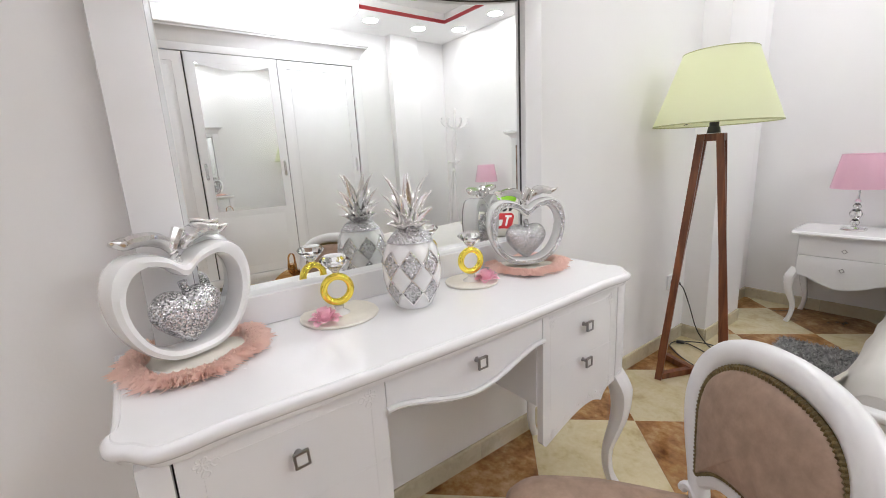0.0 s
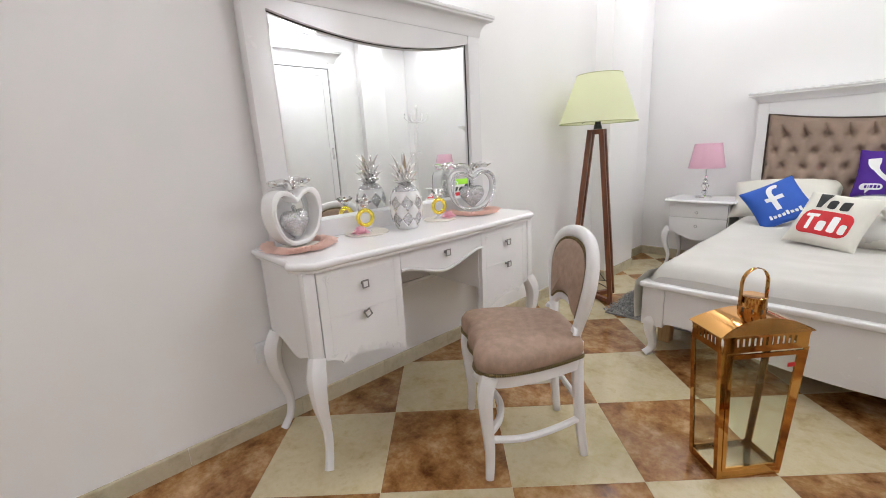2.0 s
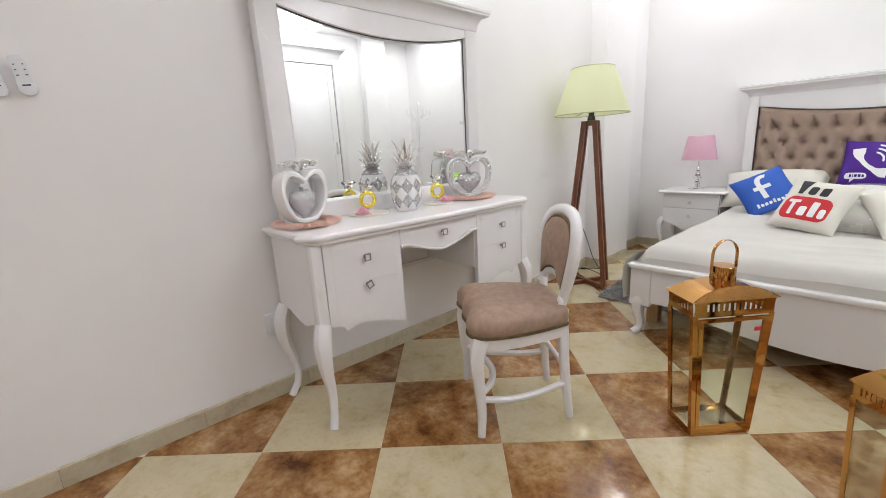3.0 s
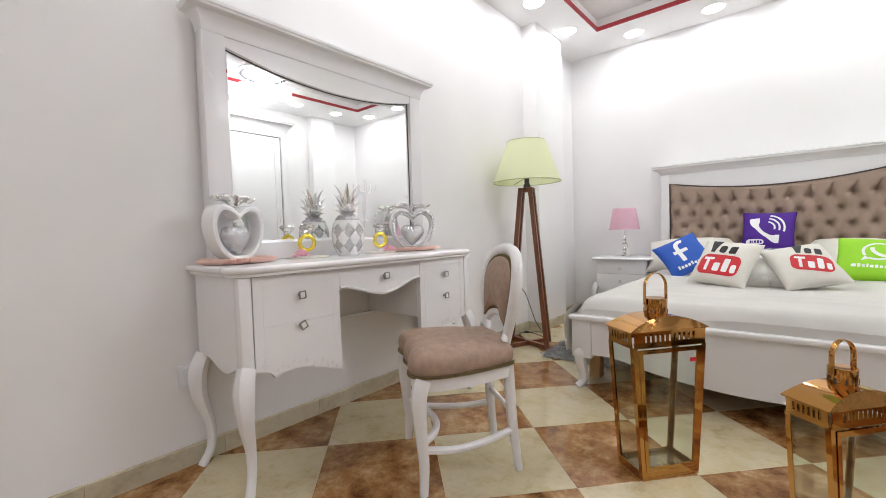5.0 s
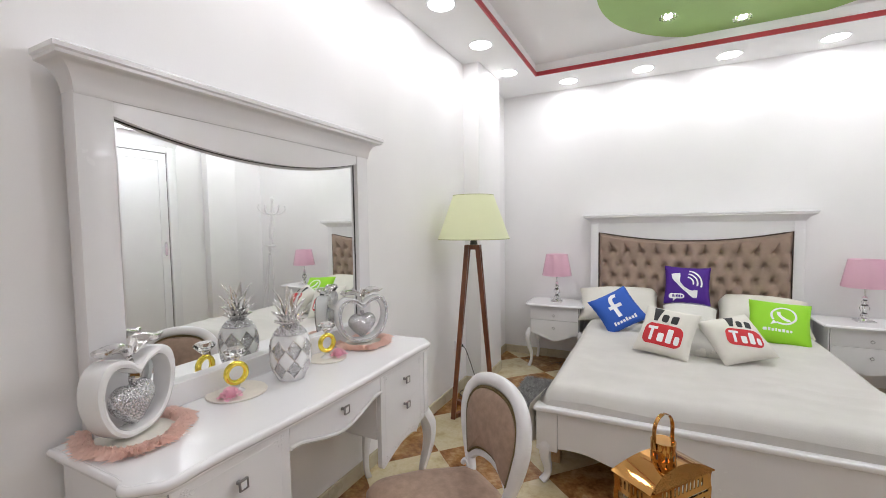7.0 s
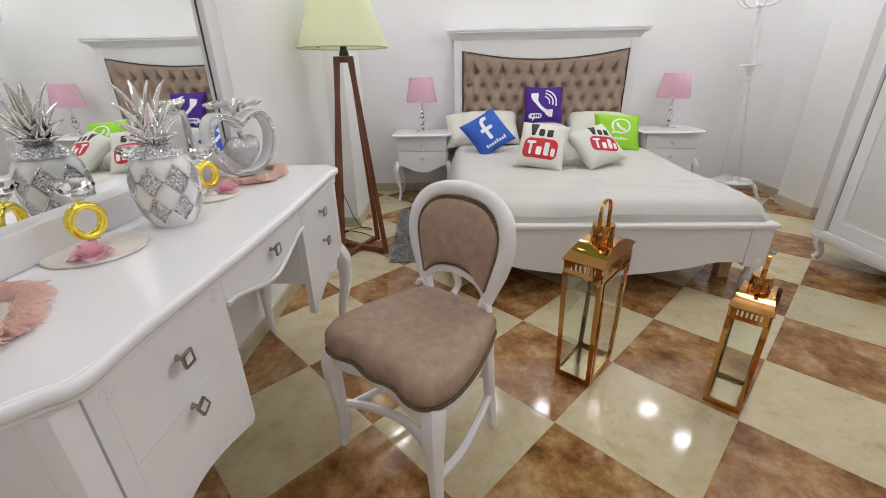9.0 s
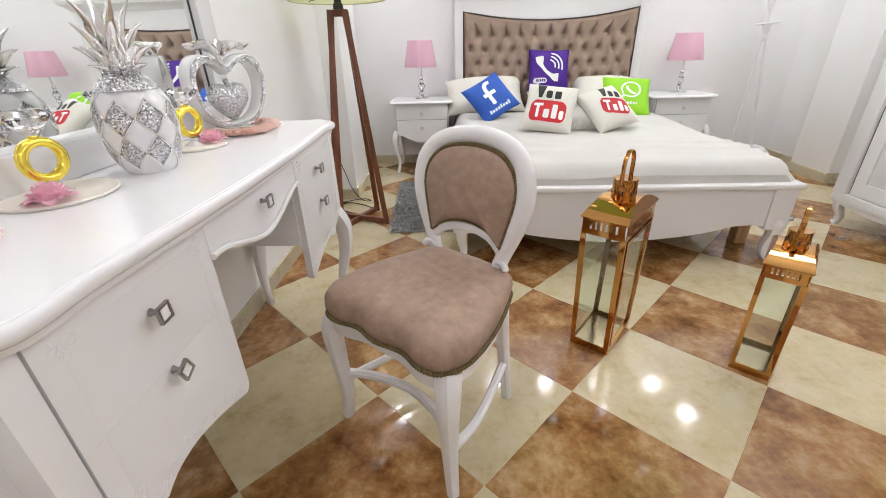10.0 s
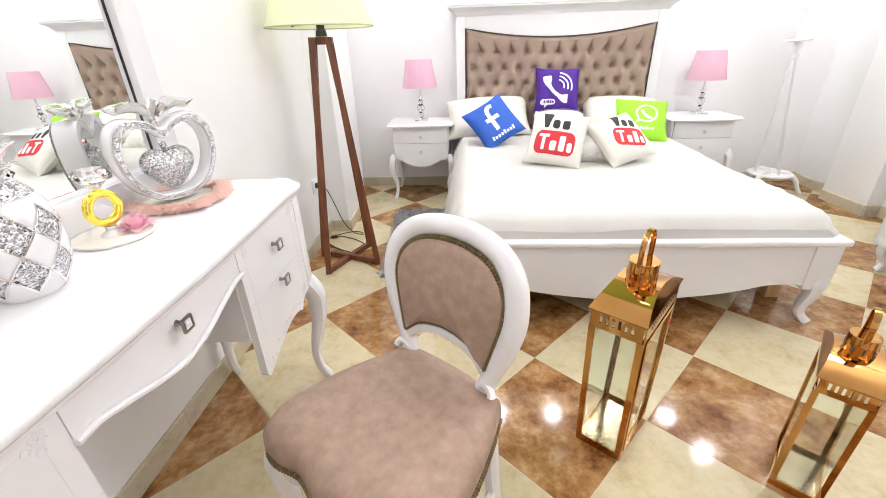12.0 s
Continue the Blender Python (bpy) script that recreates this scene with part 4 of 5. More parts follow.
# ---- floor lamp ----
LX, LY = .217, 2.250
fl = thing("floor_lamp", pose(LX, LY, 0), "four-legged floor lamp of dark stained wood with pale lime shade", "lamp")
feet = [(-.096, -.172), (.165, -.055), (.063, .186), (-.200, .068)]
heads = [(-.042, -.024), (.034, -.016), (.030, .026), (-.046, .018)]
for (fx, fy), (hx, hy) in zip(feet, heads):
    part("leg", sweep([(fx, fy, .0), (fx + (hx - fx) * .03, fy + (hy - fy) * .03, .04), (hx, hy, 1.205)], .0175, 4, square=1.0, up=(1, .3, 0)), M_WALNUT, fl, "", False)
for a, b, z in ((0, 2, .017), (1, 3, .021)):
    part("brace", sweep([(*feet[a], z), (*feet[b], z)], .0165, 4, square=1.0), M_WALNUT, fl, "", False)
part("head_block", box(-.058, .048, -.022, .022, 1.175, 1.208, .003), M_WALNUT, fl, "", False)
part("lamp_holder", lathe([(0, 1.21), (.028, 1.21), (.024, 1.235), (.019, 1.24), (.019, 1.29), (0, 1.29)], 20), M_CABLE, fl, "black lamp holder")
part("bulb", lathe([(0, 1.29), (.014, 1.29), (.03, 1.33), (.032, 1.35), (.02, 1.375), (0, 1.382)], 20), M_BULB, fl, "lit opal bulb")
shade = part("shade", lathe([(.250, 1.250), (.252, 1.252), (.143, 1.555), (.141, 1.555), (.248, 1.253)], 56), M_SHADE_L, fl, "pale lime fabric shade")
for r, z in ((.251, 1.251), (.142, 1.555)):
    part("shade_rim", sweep([(r * math.cos(a), r * math.sin(a), z) for a in np.linspace(0, 2 * math.pi, 57)[:-1]], .003, 6, closed=True), M_SHADE_RIM, shade, "olive edge binding")
for a in (0.4, 2.5, 4.6):
    part("spoke", sweep([(.02 * math.cos(a), .02 * math.sin(a), 1.285), (.244 * math.cos(a), .244 * math.sin(a), 1.262)], .0022, 5), M_CABLE, shade)
bulb = bpy.data.lights.new("floor_lamp_bulb", "POINT")
bulb.energy, bulb.color, bulb.shadow_soft_size = 5.0, (1, .95, .8), .03
new("floor_lamp_bulb", bulb).matrix_basis = pose(LX, LY, 1.335)
cable = smooth_line([(.005, 2.505, .39), (.022, 2.53, .355), (.048, 2.56, .25), (.082, 2.60, .10), (.139, 2.63, .008), (.20, 2.62, .005), (.16, 2.66, .005), (.08, 2.645, .005), (-.010, 2.565, .006), (-.014, 2.49, .006), (.05, 2.42, .006), (.13, 2.365, .006), (.22, 2.33, .006), (.26, 2.42, .005), (.18, 2.52, .005), (.06, 2.575, .008), (.01, 2.56, .010)], 7)
cord = part("power_cord", sweep(cable, .0032, 6), M_CABLE, fl, "black power cord lying on the floor")
part("cord_switch", box(-.016, .016, -.008, .008, -.006, .006, .003), M_CABLE, cord, "", True, pose(.012, 2.562, .012, 0, 0, 25) @ Matrix.Scale(1.3, 4))
cord.matrix_basis = pose(-LX, -LY, 0)


# ---- chair ----
def beaded(path, radius=.0062, pitch=.0075):
    """Closed braid along a path, swelling at every stitch."""
    ring = [Vector(p) for p in path] + [Vector(path[0])]
    far = [0.0]
    for p, q in zip(ring, ring[1:]):
        far.append(far[-1] + (q - p).length)
    count = 2 * int(far[-1] / pitch)
    at = np.linspace(0, far[-1], count + 1)[:-1]
    pts = list(zip(*(np.interp(at, far, [p[k] for p in ring]) for k in range(3))))
    return sweep(pts, [radius * (1.18 if k % 2 else .74) for k in range(count)], 6, closed=True)


def chair():
    ch = thing("chair", pose(.768, .660, 0, 0, 0, -37.6), "white painted balloon-back chair with taupe suede seat", "chair")
    SZ = .400
    out = smooth_line([(-.205, -.215), (-.232, -.14), (-.215, 0), (-.165, .16), (-.13, .205), (0, .215), (.13, .205), (.165, .16), (.215, 0), (.232, -.14), (.205, -.215), (.15, -.232), (.08, -.215), (0, -.228), (-.08, -.215), (-.15, -.232)], 4, closed=True)

    def loop(s, z, dy=0.0):
        return [(x * s * .94, ((y + .005) * s - .005) * .885 - .003 + dy, z) for x, y in out]

    sb = bmesh.new()
    rows = []
    for s, z in ((.97, SZ - .004), (1.0, SZ + .004), (1.028, SZ + .026), (1.018, SZ + .050), (.96, SZ + .069), (.81, SZ + .083), (.55, SZ + .091), (.28, SZ + .094)):
        rows.append([sb.verts.new(p) for p in loop(s, z)])
    for a, b in zip(rows, rows[1:]):
        for k in range(len(a)):
            sb.faces.new((a[k], a[(k + 1) % len(a)], b[(k + 1) % len(a)], b[k]))
    c = sb.verts.new((0, 0, SZ + .095))
    for k in range(len(out)):
        sb.faces.new((rows[-1][k], rows[-1][(k + 1) % len(out)], c))
    sb.faces.new(rows[0][::-1])
    for v in sb.verts:
        if v.co.z > SZ + .03:
            v.co.z += .004 * noise.noise((v.co.x * 9, v.co.y * 9, 2))
    seat = part("seat", sb, M_LEATHER, ch, "padded taupe suede seat")
    part("braid", beaded(loop(1.012, SZ + .002)), M_BRAID, seat, "bronze braid edging")
    # frame under the seat, waved in front
    fb = bmesh.new()
    top = [fb.verts.new(p) for p in loop(.985, SZ - .003)]
    low = []
    for x, y, z in loop(.965, SZ - .05):
        low.append(fb.verts.new((x, y, z + (.018 * math.cos(x * 15) ** 2 if abs(x) < .15 and y < 0 else 0))))
    n = len(top)
    for k in range(n):
        fb.faces.new((top[k], top[(k + 1) % n], low[(k + 1) % n], low[k]))
    fb.faces.new(top)
    fb.faces.new(low[::-1])
    part("seat_frame", fb, M_PAINT_OLD, ch)
    for sx in (-1, 1):
        line = smooth_line([(sx * .190, -.168, SZ - .012), (sx * .203, -.186, .33), (sx * .200, -.182, .22), (sx * .196, -.174, .10), (sx * .207, -.180, .0)], 5)
        part("leg", sweep(line, spread_line([.031, .028, .022, .018, .015], len(line)), 10, square=.35, up=(0, 1, 0)), M_PAINT_OLD, ch)
        line = smooth_line([(sx * .120, .162, SZ + .05), (sx * .123, .165, .31), (sx * .131, .173, .15), (sx * .140, .188, 0)], 5)
        part("leg", sweep(line, spread_line([.021, .020, .018, .015], len(line)), 10, square=.35, up=(0, 1, 0)), M_PAINT_OLD, ch)
        line = smooth_line([(sx * .197, -.176, .150), (sx * .188, -.06, .134), (sx * .160, .06, .134), (sx * .131, .174, .150)], 5)
        part("stretcher", sweep(line, .0125, 8, square=.4), M_PAINT_OLD, ch)
    line = smooth_line([(-.195, -.172, .175), (-.11, -.12, .165), (0, -.095, .16), (.11, -.12, .165), (.195, -.172, .175)], 5)
    part("stretcher", sweep(line, .0135, 8, square=.4), M_PAINT_OLD, ch)
    part("stretcher", sweep([(-.128, .170, .215), (.128, .170, .215)], .011, 8, square=.4), M_PAINT_OLD, ch)

    # back: hoop leaning away from the seat
    def tilt(x, z, dy=0.0):
        return (x - .008, .165 + (z - .44) * .145 + dy - .25 * (abs(x) / .2) ** 2 * .08, z)

    hoop = [(x * .86, .415 + (z - .415) * .89) for x, z in smooth_line([(-.140, .415), (-.128, .47), (-.150, .535), (-.186, .63), (-.200, .71), (-.180, .79), (-.115, .842), (0, .860), (.115, .842), (.180, .79), (.200, .71), (.186, .63), (.150, .535), (.128, .47), (.140, .415)], 5)]
    hp = sweep([tilt(x, z) for x, z in hoop], spread_line([.020, .020, .021, .024, .025, .025, .024, .024, .024, .025, .025, .024, .021, .020, .020], len(hoop)), 12, square=.2, flat=.85, up=(0, 1, 0))
    part("back_frame", hp, M_PAINT_OLD, ch)
    for sx in (-1, 1):
        part("scroll", sweep([tilt(sx * (.125 + .018 * math.cos(t)), .478 + .018 * math.sin(t), -.012) for t in np.linspace(0, 5, 12)], spread_line([.010, .006], 12), 7), M_PAINT_OLD, ch)
    cross = [(x * .86, .415 + (z - .415) * .89) for x, z in smooth_line([(-.142, .525), (-.09, .565), (0, .580), (.09, .565), (.142, .525)], 5)]
    part("back_rail", sweep([tilt(x, z) for x, z in cross], .016, 10, square=.2, up=(0, 1, 0)), M_PAINT_OLD, ch)
    shield = smooth_line([(-.138, .548), (-.160, .63), (-.174, .71), (-.158, .772), (-.10, .818), (0, .833), (.10, .818), (.158, .772), (.174, .71), (.160, .63), (.138, .548)], 5) + smooth_line([(.138, .548), (.085, .588), (0, .603), (-.085, .588), (-.138, .548)], 5)[1:-1]
    shield = [(x * .86, .415 + (z - .415) * .89) for x, z in shield]
    cx, cz = 0, .67

    def pad(front):
        pb = bmesh.new()
        rws = []
        for s, d in ((1.0, 0), (.985, .012), (.93, .020), (.8, .027), (.5, .032), (.2, .034)):
            rws.append([pb.verts.new(tilt(cx + (x - cx) * s, cz + (z - cz) * s, (-d if front else d) + (-.004 if front else .004))) for x, z in shield])
        for a, b in zip(rws, rws[1:]):
            for k in range(len(a)):
                pb.faces.new((a[k], a[(k + 1) % len(a)], b[(k + 1) % len(a)], b[k]))
        pb.faces.new(rws[-1])
        return pb

    backrest = part("backrest", pad(True), M_LEATHER, ch, "padded taupe suede back")
    part("back_lining", pad(False), M_LEATHER, ch)
    part("braid", beaded([tilt(x, z, -.014) for x, z in shield]), M_BRAID, backrest, "bronze braid edging")
    return ch


chair()


# ---- lanterns ----
def lantern(x, y, turn, w, d, h, roof, label):
    """Rectangular glass lantern, wider at the top, with an arched roof, chimney and hoop handle."""
    ln = thing("lantern", pose(x, y, 0, 0, 0, turn), label, "lantern", "metal lanterns")
    tw, td = w * 1.02, d * 1.33
    f = .011 * (w / .135)
    base = part("base", box(-w / 2, w / 2, -d / 2, d / 2, 0, .012, .0015), M_COPPER, ln, "", False)
    part("floor_plate", box(-w / 2 + .012, w / 2 - .012, -d / 2 + .012, d / 2 - .012, .012, .016), M_PLATE, base, "", False)
    band_h = .055 * (h / .5)
    zt = h - band_h

    def corner(sx, sy, z):
        t = z / h
        return (sx * (w / 2 + (tw - w) / 2 * t), sy * (d / 2 + (td - d) / 2 * t), z)

    for sx in (-1, 1):
        for sy in (-1, 1):
            pb = bmesh.new()
            rows = []
            for z in (.010, zt + .002):
                cx, cy, _ = corner(sx, sy, z)
                rows.append([pb.verts.new(v) for v in ((cx, cy, z), (cx - sx * f * 1.5, cy, z), (cx - sx * f * 1.5, cy - sy * .003, z), (cx - sx * .003, cy - sy * .003, z), (cx - sx * .003, cy - sy * f * 1.5, z), (cx, cy - sy * f * 1.5, z))])
            for k in range(6):
                pb.faces.new((rows[0][k], rows[0][(k + 1) % 6], rows[1][(k + 1) % 6], rows[1][k]))
            pb.faces.new(rows[0])
            pb.faces.new(rows[1][::-1])
            part("post", pb, M_COPPER, ln, "", False)
    # bottom and top rails and panes on each side
    for ax, s in (("x", -1), ("x", 1), ("y", -1), ("y", 1)):
        def across(a, z, inset=0.0):
            cx, cy, _ = corner(1, 1, z)
            return (a * (cx - .004), s * (cy - inset), z) if ax == "y" else (s * (cx - inset), a * (cy - .004), z)
        rb = bmesh.new()
        q = [rb.verts.new(across(a, z, i)) for i in (.0005, .0035) for a, z in ((-1, .011), (1, .011), (1, .030), (-1, .030))]
        for fc in ((0, 1, 2, 3), (7, 6, 5, 4), (0, 4, 5, 1), (1, 5, 6, 2), (2, 6, 7, 3), (3, 7, 4, 0)):
            rb.faces.new([q[i] for i in fc])
        part("bottom_rail", rb, M_COPPER, ln, "", False)
        # upper band with slots cut through
        ub = bmesh.new()
        n = 6 if ax == "y" else 11
        edges = [-.97]
        for k in range(n):
            c = -.72 + 1.44 * (k + .5) / n
            edges += [c - .055 * 6 / n, c + .055 * 6 / n]
        edges.append(.97)
        z0, z1, za, zb = zt, h, zt + band_h * .34, zt + band_h * .82
        cells = [(-.99, .99, z0, za), (-.99, .99, zb, z1)] + [(edges[i], edges[i + 1], za, zb) for i in range(0, len(edges), 2)]
        for a0, a1, b0, b1 in cells:
            q = [ub.verts.new(across(a, z, i)) for i in (.0, .0025) for a, z in ((a0, b0), (a1, b0), (a1, b1), (a0, b1))]
            for fc in ((0, 1, 2, 3), (7, 6, 5, 4), (0, 4, 5, 1), (1, 5, 6, 2), (2, 6, 7, 3), (3, 7, 4, 0)):
                ub.faces.new([q[i] for i in fc])
        part("slotted_band", ub, M_COPPER, ln, "", False)
        gb = bmesh.new()
        q = [gb.verts.new(across(a * .97, z, i)) for i in (.005, .0075) for a, z in ((-1, .014), (1, .014), (1, zt + .003), (-1, zt + .003))]
        for fc in ((0, 1, 2, 3), (7, 6, 5, 4), (0, 4, 5, 1), (1, 5, 6, 2), (2, 6, 7, 3), (3, 7, 4, 0)):
            gb.faces.new([q[i] for i in fc])
        pane = part("pane", gb, M_PANE, ln, "clear glass pane", False)
        pane.visible_shadow = False
    # hinged door with its own frame in one long side
    dm = bmesh.new()
    loops = []
    for a_in, z_lo, z_hi, inset in ((.86, .034, zt - .006, .004), (.86, .034, zt - .006, -.0025), (.75, .046, zt - .020, -.0025), (.75, .046, zt - .020, .004)):
        row = []
        for a, z in ((-a_in, z_lo), (a_in, z_lo), (a_in, z_hi), (-a_in, z_hi)):
            cx, cy, _ = corner(1, 1, z)
            row.append(dm.verts.new((cx - inset, a * cy, z)))
        loops.append(row)
    for k in range(4):
        for j in range(4):
            dm.faces.new((loops[k][j], loops[k][(j + 1) % 4], loops[(k + 1) % 4][(j + 1) % 4], loops[(k + 1) % 4][j]))
    part("door_frame", dm, M_COPPER, ln, "", False)
    # roof curved along its length
    rf = bmesh.new()
    tops, unders = [], []
    nseg = 16
    ow, od = tw / 2 + .004, td / 2 + .006
    for k in range(nseg + 1):
        t = -1 + 2 * k / nseg
        z = h + roof * (1 - abs(t) ** 2.2)
        tops.append([rf.verts.new((sx * ow * (1 - .25 * (1 - abs(t) ** 2)), t * od, z + .0012)) for sx in (-1, 1)])
        unders.append([rf.verts.new((sx * ow * (1 - .25 * (1 - abs(t) ** 2)) * .98, t * od * .99, z - .0015)) for sx in (-1, 1)])
    for k in range(nseg):
        rf.faces.new((tops[k][0], tops[k][1], tops[k + 1][1], tops[k + 1][0]))
        rf.faces.new((unders[k][0], unders[k + 1][0], unders[k + 1][1], unders[k][1]))
        for e in (0, 1):
            rf.faces.new((tops[k][e], tops[k + 1][e], unders[k + 1][e], unders[k][e]))
    for k in (0, nseg):
        rf.faces.new((tops[k][0], tops[k][1], unders[k][1], unders[k][0]))
    roof_ob = part("roof", rf, M_COPPER, ln, "arched polished roof")
    for sx in (-1, 1):
        gable = bmesh.new()
        low = [gable.verts.new((sx * ow * (.995 if abs(k) else .995), (-1 + 2 * k / nseg) * od * .985, h - .001)) for k in range(nseg + 1)]
        up = [gable.verts.new((sx * ow * (1 - .25 * (1 - abs(-1 + 2 * k / nseg) ** 2)) * .985, (-1 + 2 * k / nseg) * od * .985, h + roof * (1 - abs(-1 + 2 * k / nseg) ** 2.2))) for k in range(nseg + 1)]
        for k in range(nseg):
            gable.faces.new((low[k], low[k + 1], up[k + 1], up[k]))
        bmesh.ops.solidify(gable, geom=list(gable.faces), thickness=.0015)
        part("gable", gable, M_COPPER, roof_ob)
    r = .037 * (w / .135)
    zc = h + roof
    s = w / .142
    ch = part("chimney", lathe([(r * .8, zc - .03), (r, zc - .006), (r, zc + .058 * s), (r * .97, zc + .059 * s), (0, zc + .056 * s)], 32), M_COPPER, ln)
    # slots are not cut: dark plates carry the shade inside them
    for k in range(9):
        a = 2 * math.pi * k / 9
        part("vent_slot_shade", box(-.0022, .0022, -.001, .001, -.008, .008), M_GAP_SHADE, ch, "", False, pose(r * 1.0 * math.cos(a), r * 1.0 * math.sin(a), zc + .014, 0, 0, math.degrees(a) + 90))
    hr = r * 1.14
    pts = [(0, -hr, zc + .035 * s)] + [(0, hr * math.cos(a), zc + .098 * s + hr * 1.15 * math.sin(a)) for a in np.linspace(math.pi, 0, 14)] + [(0, hr, zc + .035 * s)]
    part("handle", sweep(pts, .0068, 6, square=.9, flat=.28, up=(0, 1, 0)), M_COPPER, ln)
    for sd in (-1, 1):
        part("rivet", lathe([(.004, 0), (.003, .002), (0, .003)], 8), M_COPPER, ln, "", True, pose(0, sd * (hr + .001), zc + .042 * s, -90 * sd, 0, 0))
    return ln


big = lantern(1.388, 1.044, -38.4, .141, .224, .523, .044, "tall polished copper-gold lantern with glass panes on the floor")
lantern(1.870, .891, -39.5, .113, .175, .419, .036, "smaller polished copper-gold lantern with glass panes on the floor")
tag = box(-.012, .012, -.0008, .0008, -.007, .007)
part("price_sticker", tag, M_INK_R, big, "small red price sticker", False, pose(.0785, .085, .415, 0, 0, 90))

# ---- wardrobe ----
wd = thing("wardrobe", pose(3.075, 0.965, 0), "white lacquered wardrobe with three sliding doors, the middle mirrored", "wardrobe")
WH, WZ0, WZ1, WDEP = 1.195, .14, 2.175, .55
part("body", box(.05, WDEP, -WH, WH, WZ0, WZ1), M_PAINT, wd, "", False)
part("base_rail", box(0, .06, -WH, WH, WZ0, WZ0 + .055, .006), M_PAINT, wd)
part("base_apron", slab([(-WH, WZ0), *smooth_line([(-WH + .02, WZ0 - .01), (-WH + .25, WZ0 - .03), (-.5, WZ0 - .01), (0, WZ0 - .045), (.5, WZ0 - .01), (WH - .25, WZ0 - .03), (WH - .02, WZ0 - .01)], 5), (WH, WZ0)], .02, axis="x", at=.015), M_PAINT, wd, "", False)
part("end_stile", box(-.003, .05, WH - .085, WH, WZ0 + .05, WZ1, .005), M_PAINT, wd)
part("end_stile", box(-.003, .05, -WH, -WH + .085, WZ0 + .05, WZ1, .005), M_PAINT, wd)
part("top_rail", box(0, .05, -WH + .085, WH - .085, WZ1 - .06, WZ1, .003), M_PAINT, wd)
wc = bmesh.new()
rows = []
for p, z in [(0, WZ1), (.006, WZ1 + .01), (.02, WZ1 + .05), (.055, WZ1 + .095), (.065, WZ1 + .10), (.065, WZ1 + .112), (.075, WZ1 + .118), (.075, WZ1 + .13), (.06, WZ1 + .135)]:
    rows.append([wc.verts.new(v) for v in ((WDEP, -WH - p, z), (-p, -WH - p, z), (-p, WH + p, z), (WDEP, WH + p, z))])
for a, b in zip(rows, rows[1:]):
    for k in range(4):
        wc.faces.new((a[k], a[(k + 1) % 4], b[(k + 1) % 4], b[k]))
wc.faces.new(rows[0])
wc.faces.new(rows[-1][::-1])
part("cornice", wc, M_PAINT, wd)
# dark sheet behind the sliding doors, painted as the shade of the recess
part("door_recess_shade", box(.046, .052, -WH + .08, WH - .08, WZ0 + .05, WZ1 - .055), M_GAP_SHADE, wd, "", False)
DW = (2 * WH - .17) / 3
for k in range(3):
    y0 = -WH + .085 + k * DW
    y1 = y0 + DW - .008
    front = .010 if k == 1 else .022
    z0, z1 = WZ0 + .058, WZ1 - .064
    door = part("door", box(front, front + .02, y0, y1, z0, z1, .002), M_PAINT, wd, "mirrored sliding door" if k == 1 else "")
    fr = .075
    outer_l = [(y0 + .002, z0 + .002), (y1 - .002, z0 + .002), (y1 - .002, z1 - .002), (y0 + .002, z1 - .002)]
    inner_l = [(y0 + fr, z0 + fr), (y1 - fr, z0 + fr), (y1 - fr, z1 - fr), (y0 + fr, z1 - fr)]
    if k != 1:
        part("door_frame", ringed(outer_l, inner_l, .008, "x", front - .0075), M_PAINT, door, "", False)
        part("panel", box(front - .004, front + .002, y0 + fr + .03, y1 - fr - .03, z0 + fr + .03, z1 - fr - .03, .003), M_PAINT, door)
    else:
        part("door_frame", ringed(outer_l, [(y0 + fr, .80), (y1 - fr, .80), (y1 - fr, z1 - fr), (y0 + fr, z1 - fr)], .008, "x", front - .0075), M_PAINT, door, "", False)
        part("panel", box(front - .0105, front - .006, y0 + fr + .02, y1 - fr - .02, z0 + fr, .74, .002), M_PAINT, door)
        cy, hw = (y0 + y1) / 2, (y1 - y0) / 2 - fr
        arch = [(cy + q * hw, z1 - fr - .002 - .05 * (1 - q * q)) for q in np.linspace(1, -1, 17)]
        part("mirror_glass", slab([(cy - hw, .80), (cy + hw, .80), *arch], .003, axis="x", at=front - .004), M_MIRROR, door, "door mirror with a dipping upper edge", False)
        part("mirror_header", slab([(cy + hw, z1 - fr + .002), *arch, (cy - hw, z1 - fr + .002)], .004, axis="x", at=front - .006), M_PAINT, door, "", False)
    for yy in ((y0 + .037, y1 - .037) if k == 1 else ((y1 - .037,) if k == 2 else (y0 + .037,))):
        part("handle", slab(rounded(yy - .012, yy + .012, 1.08, 1.22, .011), .005, axis="x", at=front - .012, bevel=.0015), M_CHROME, door, "chrome finger pull")
# dark strips that draw the shade line at two door joins
for yb_ in (WH - .085, WH - .085 - DW):
    part("door_gap_shade", box(.0185, .0225, yb_ - .0075, yb_ - .0015, WZ0 + .06, WZ1 - .066), M_GAP_SHADE, wd, "", False)
for y in (-WH + .05, -.4, .4, WH - .05):
    part("leg", cabriole(.15, .028, .017, .02), M_PAINT, wd, "", True, pose(.045, y, 0, 0, 0, 180 if y < WH - .1 else 90))
    part("leg", box(WDEP - .07, WDEP - .02, y - .025, y + .025, 0, WZ0), M_PAINT, wd, "", False)

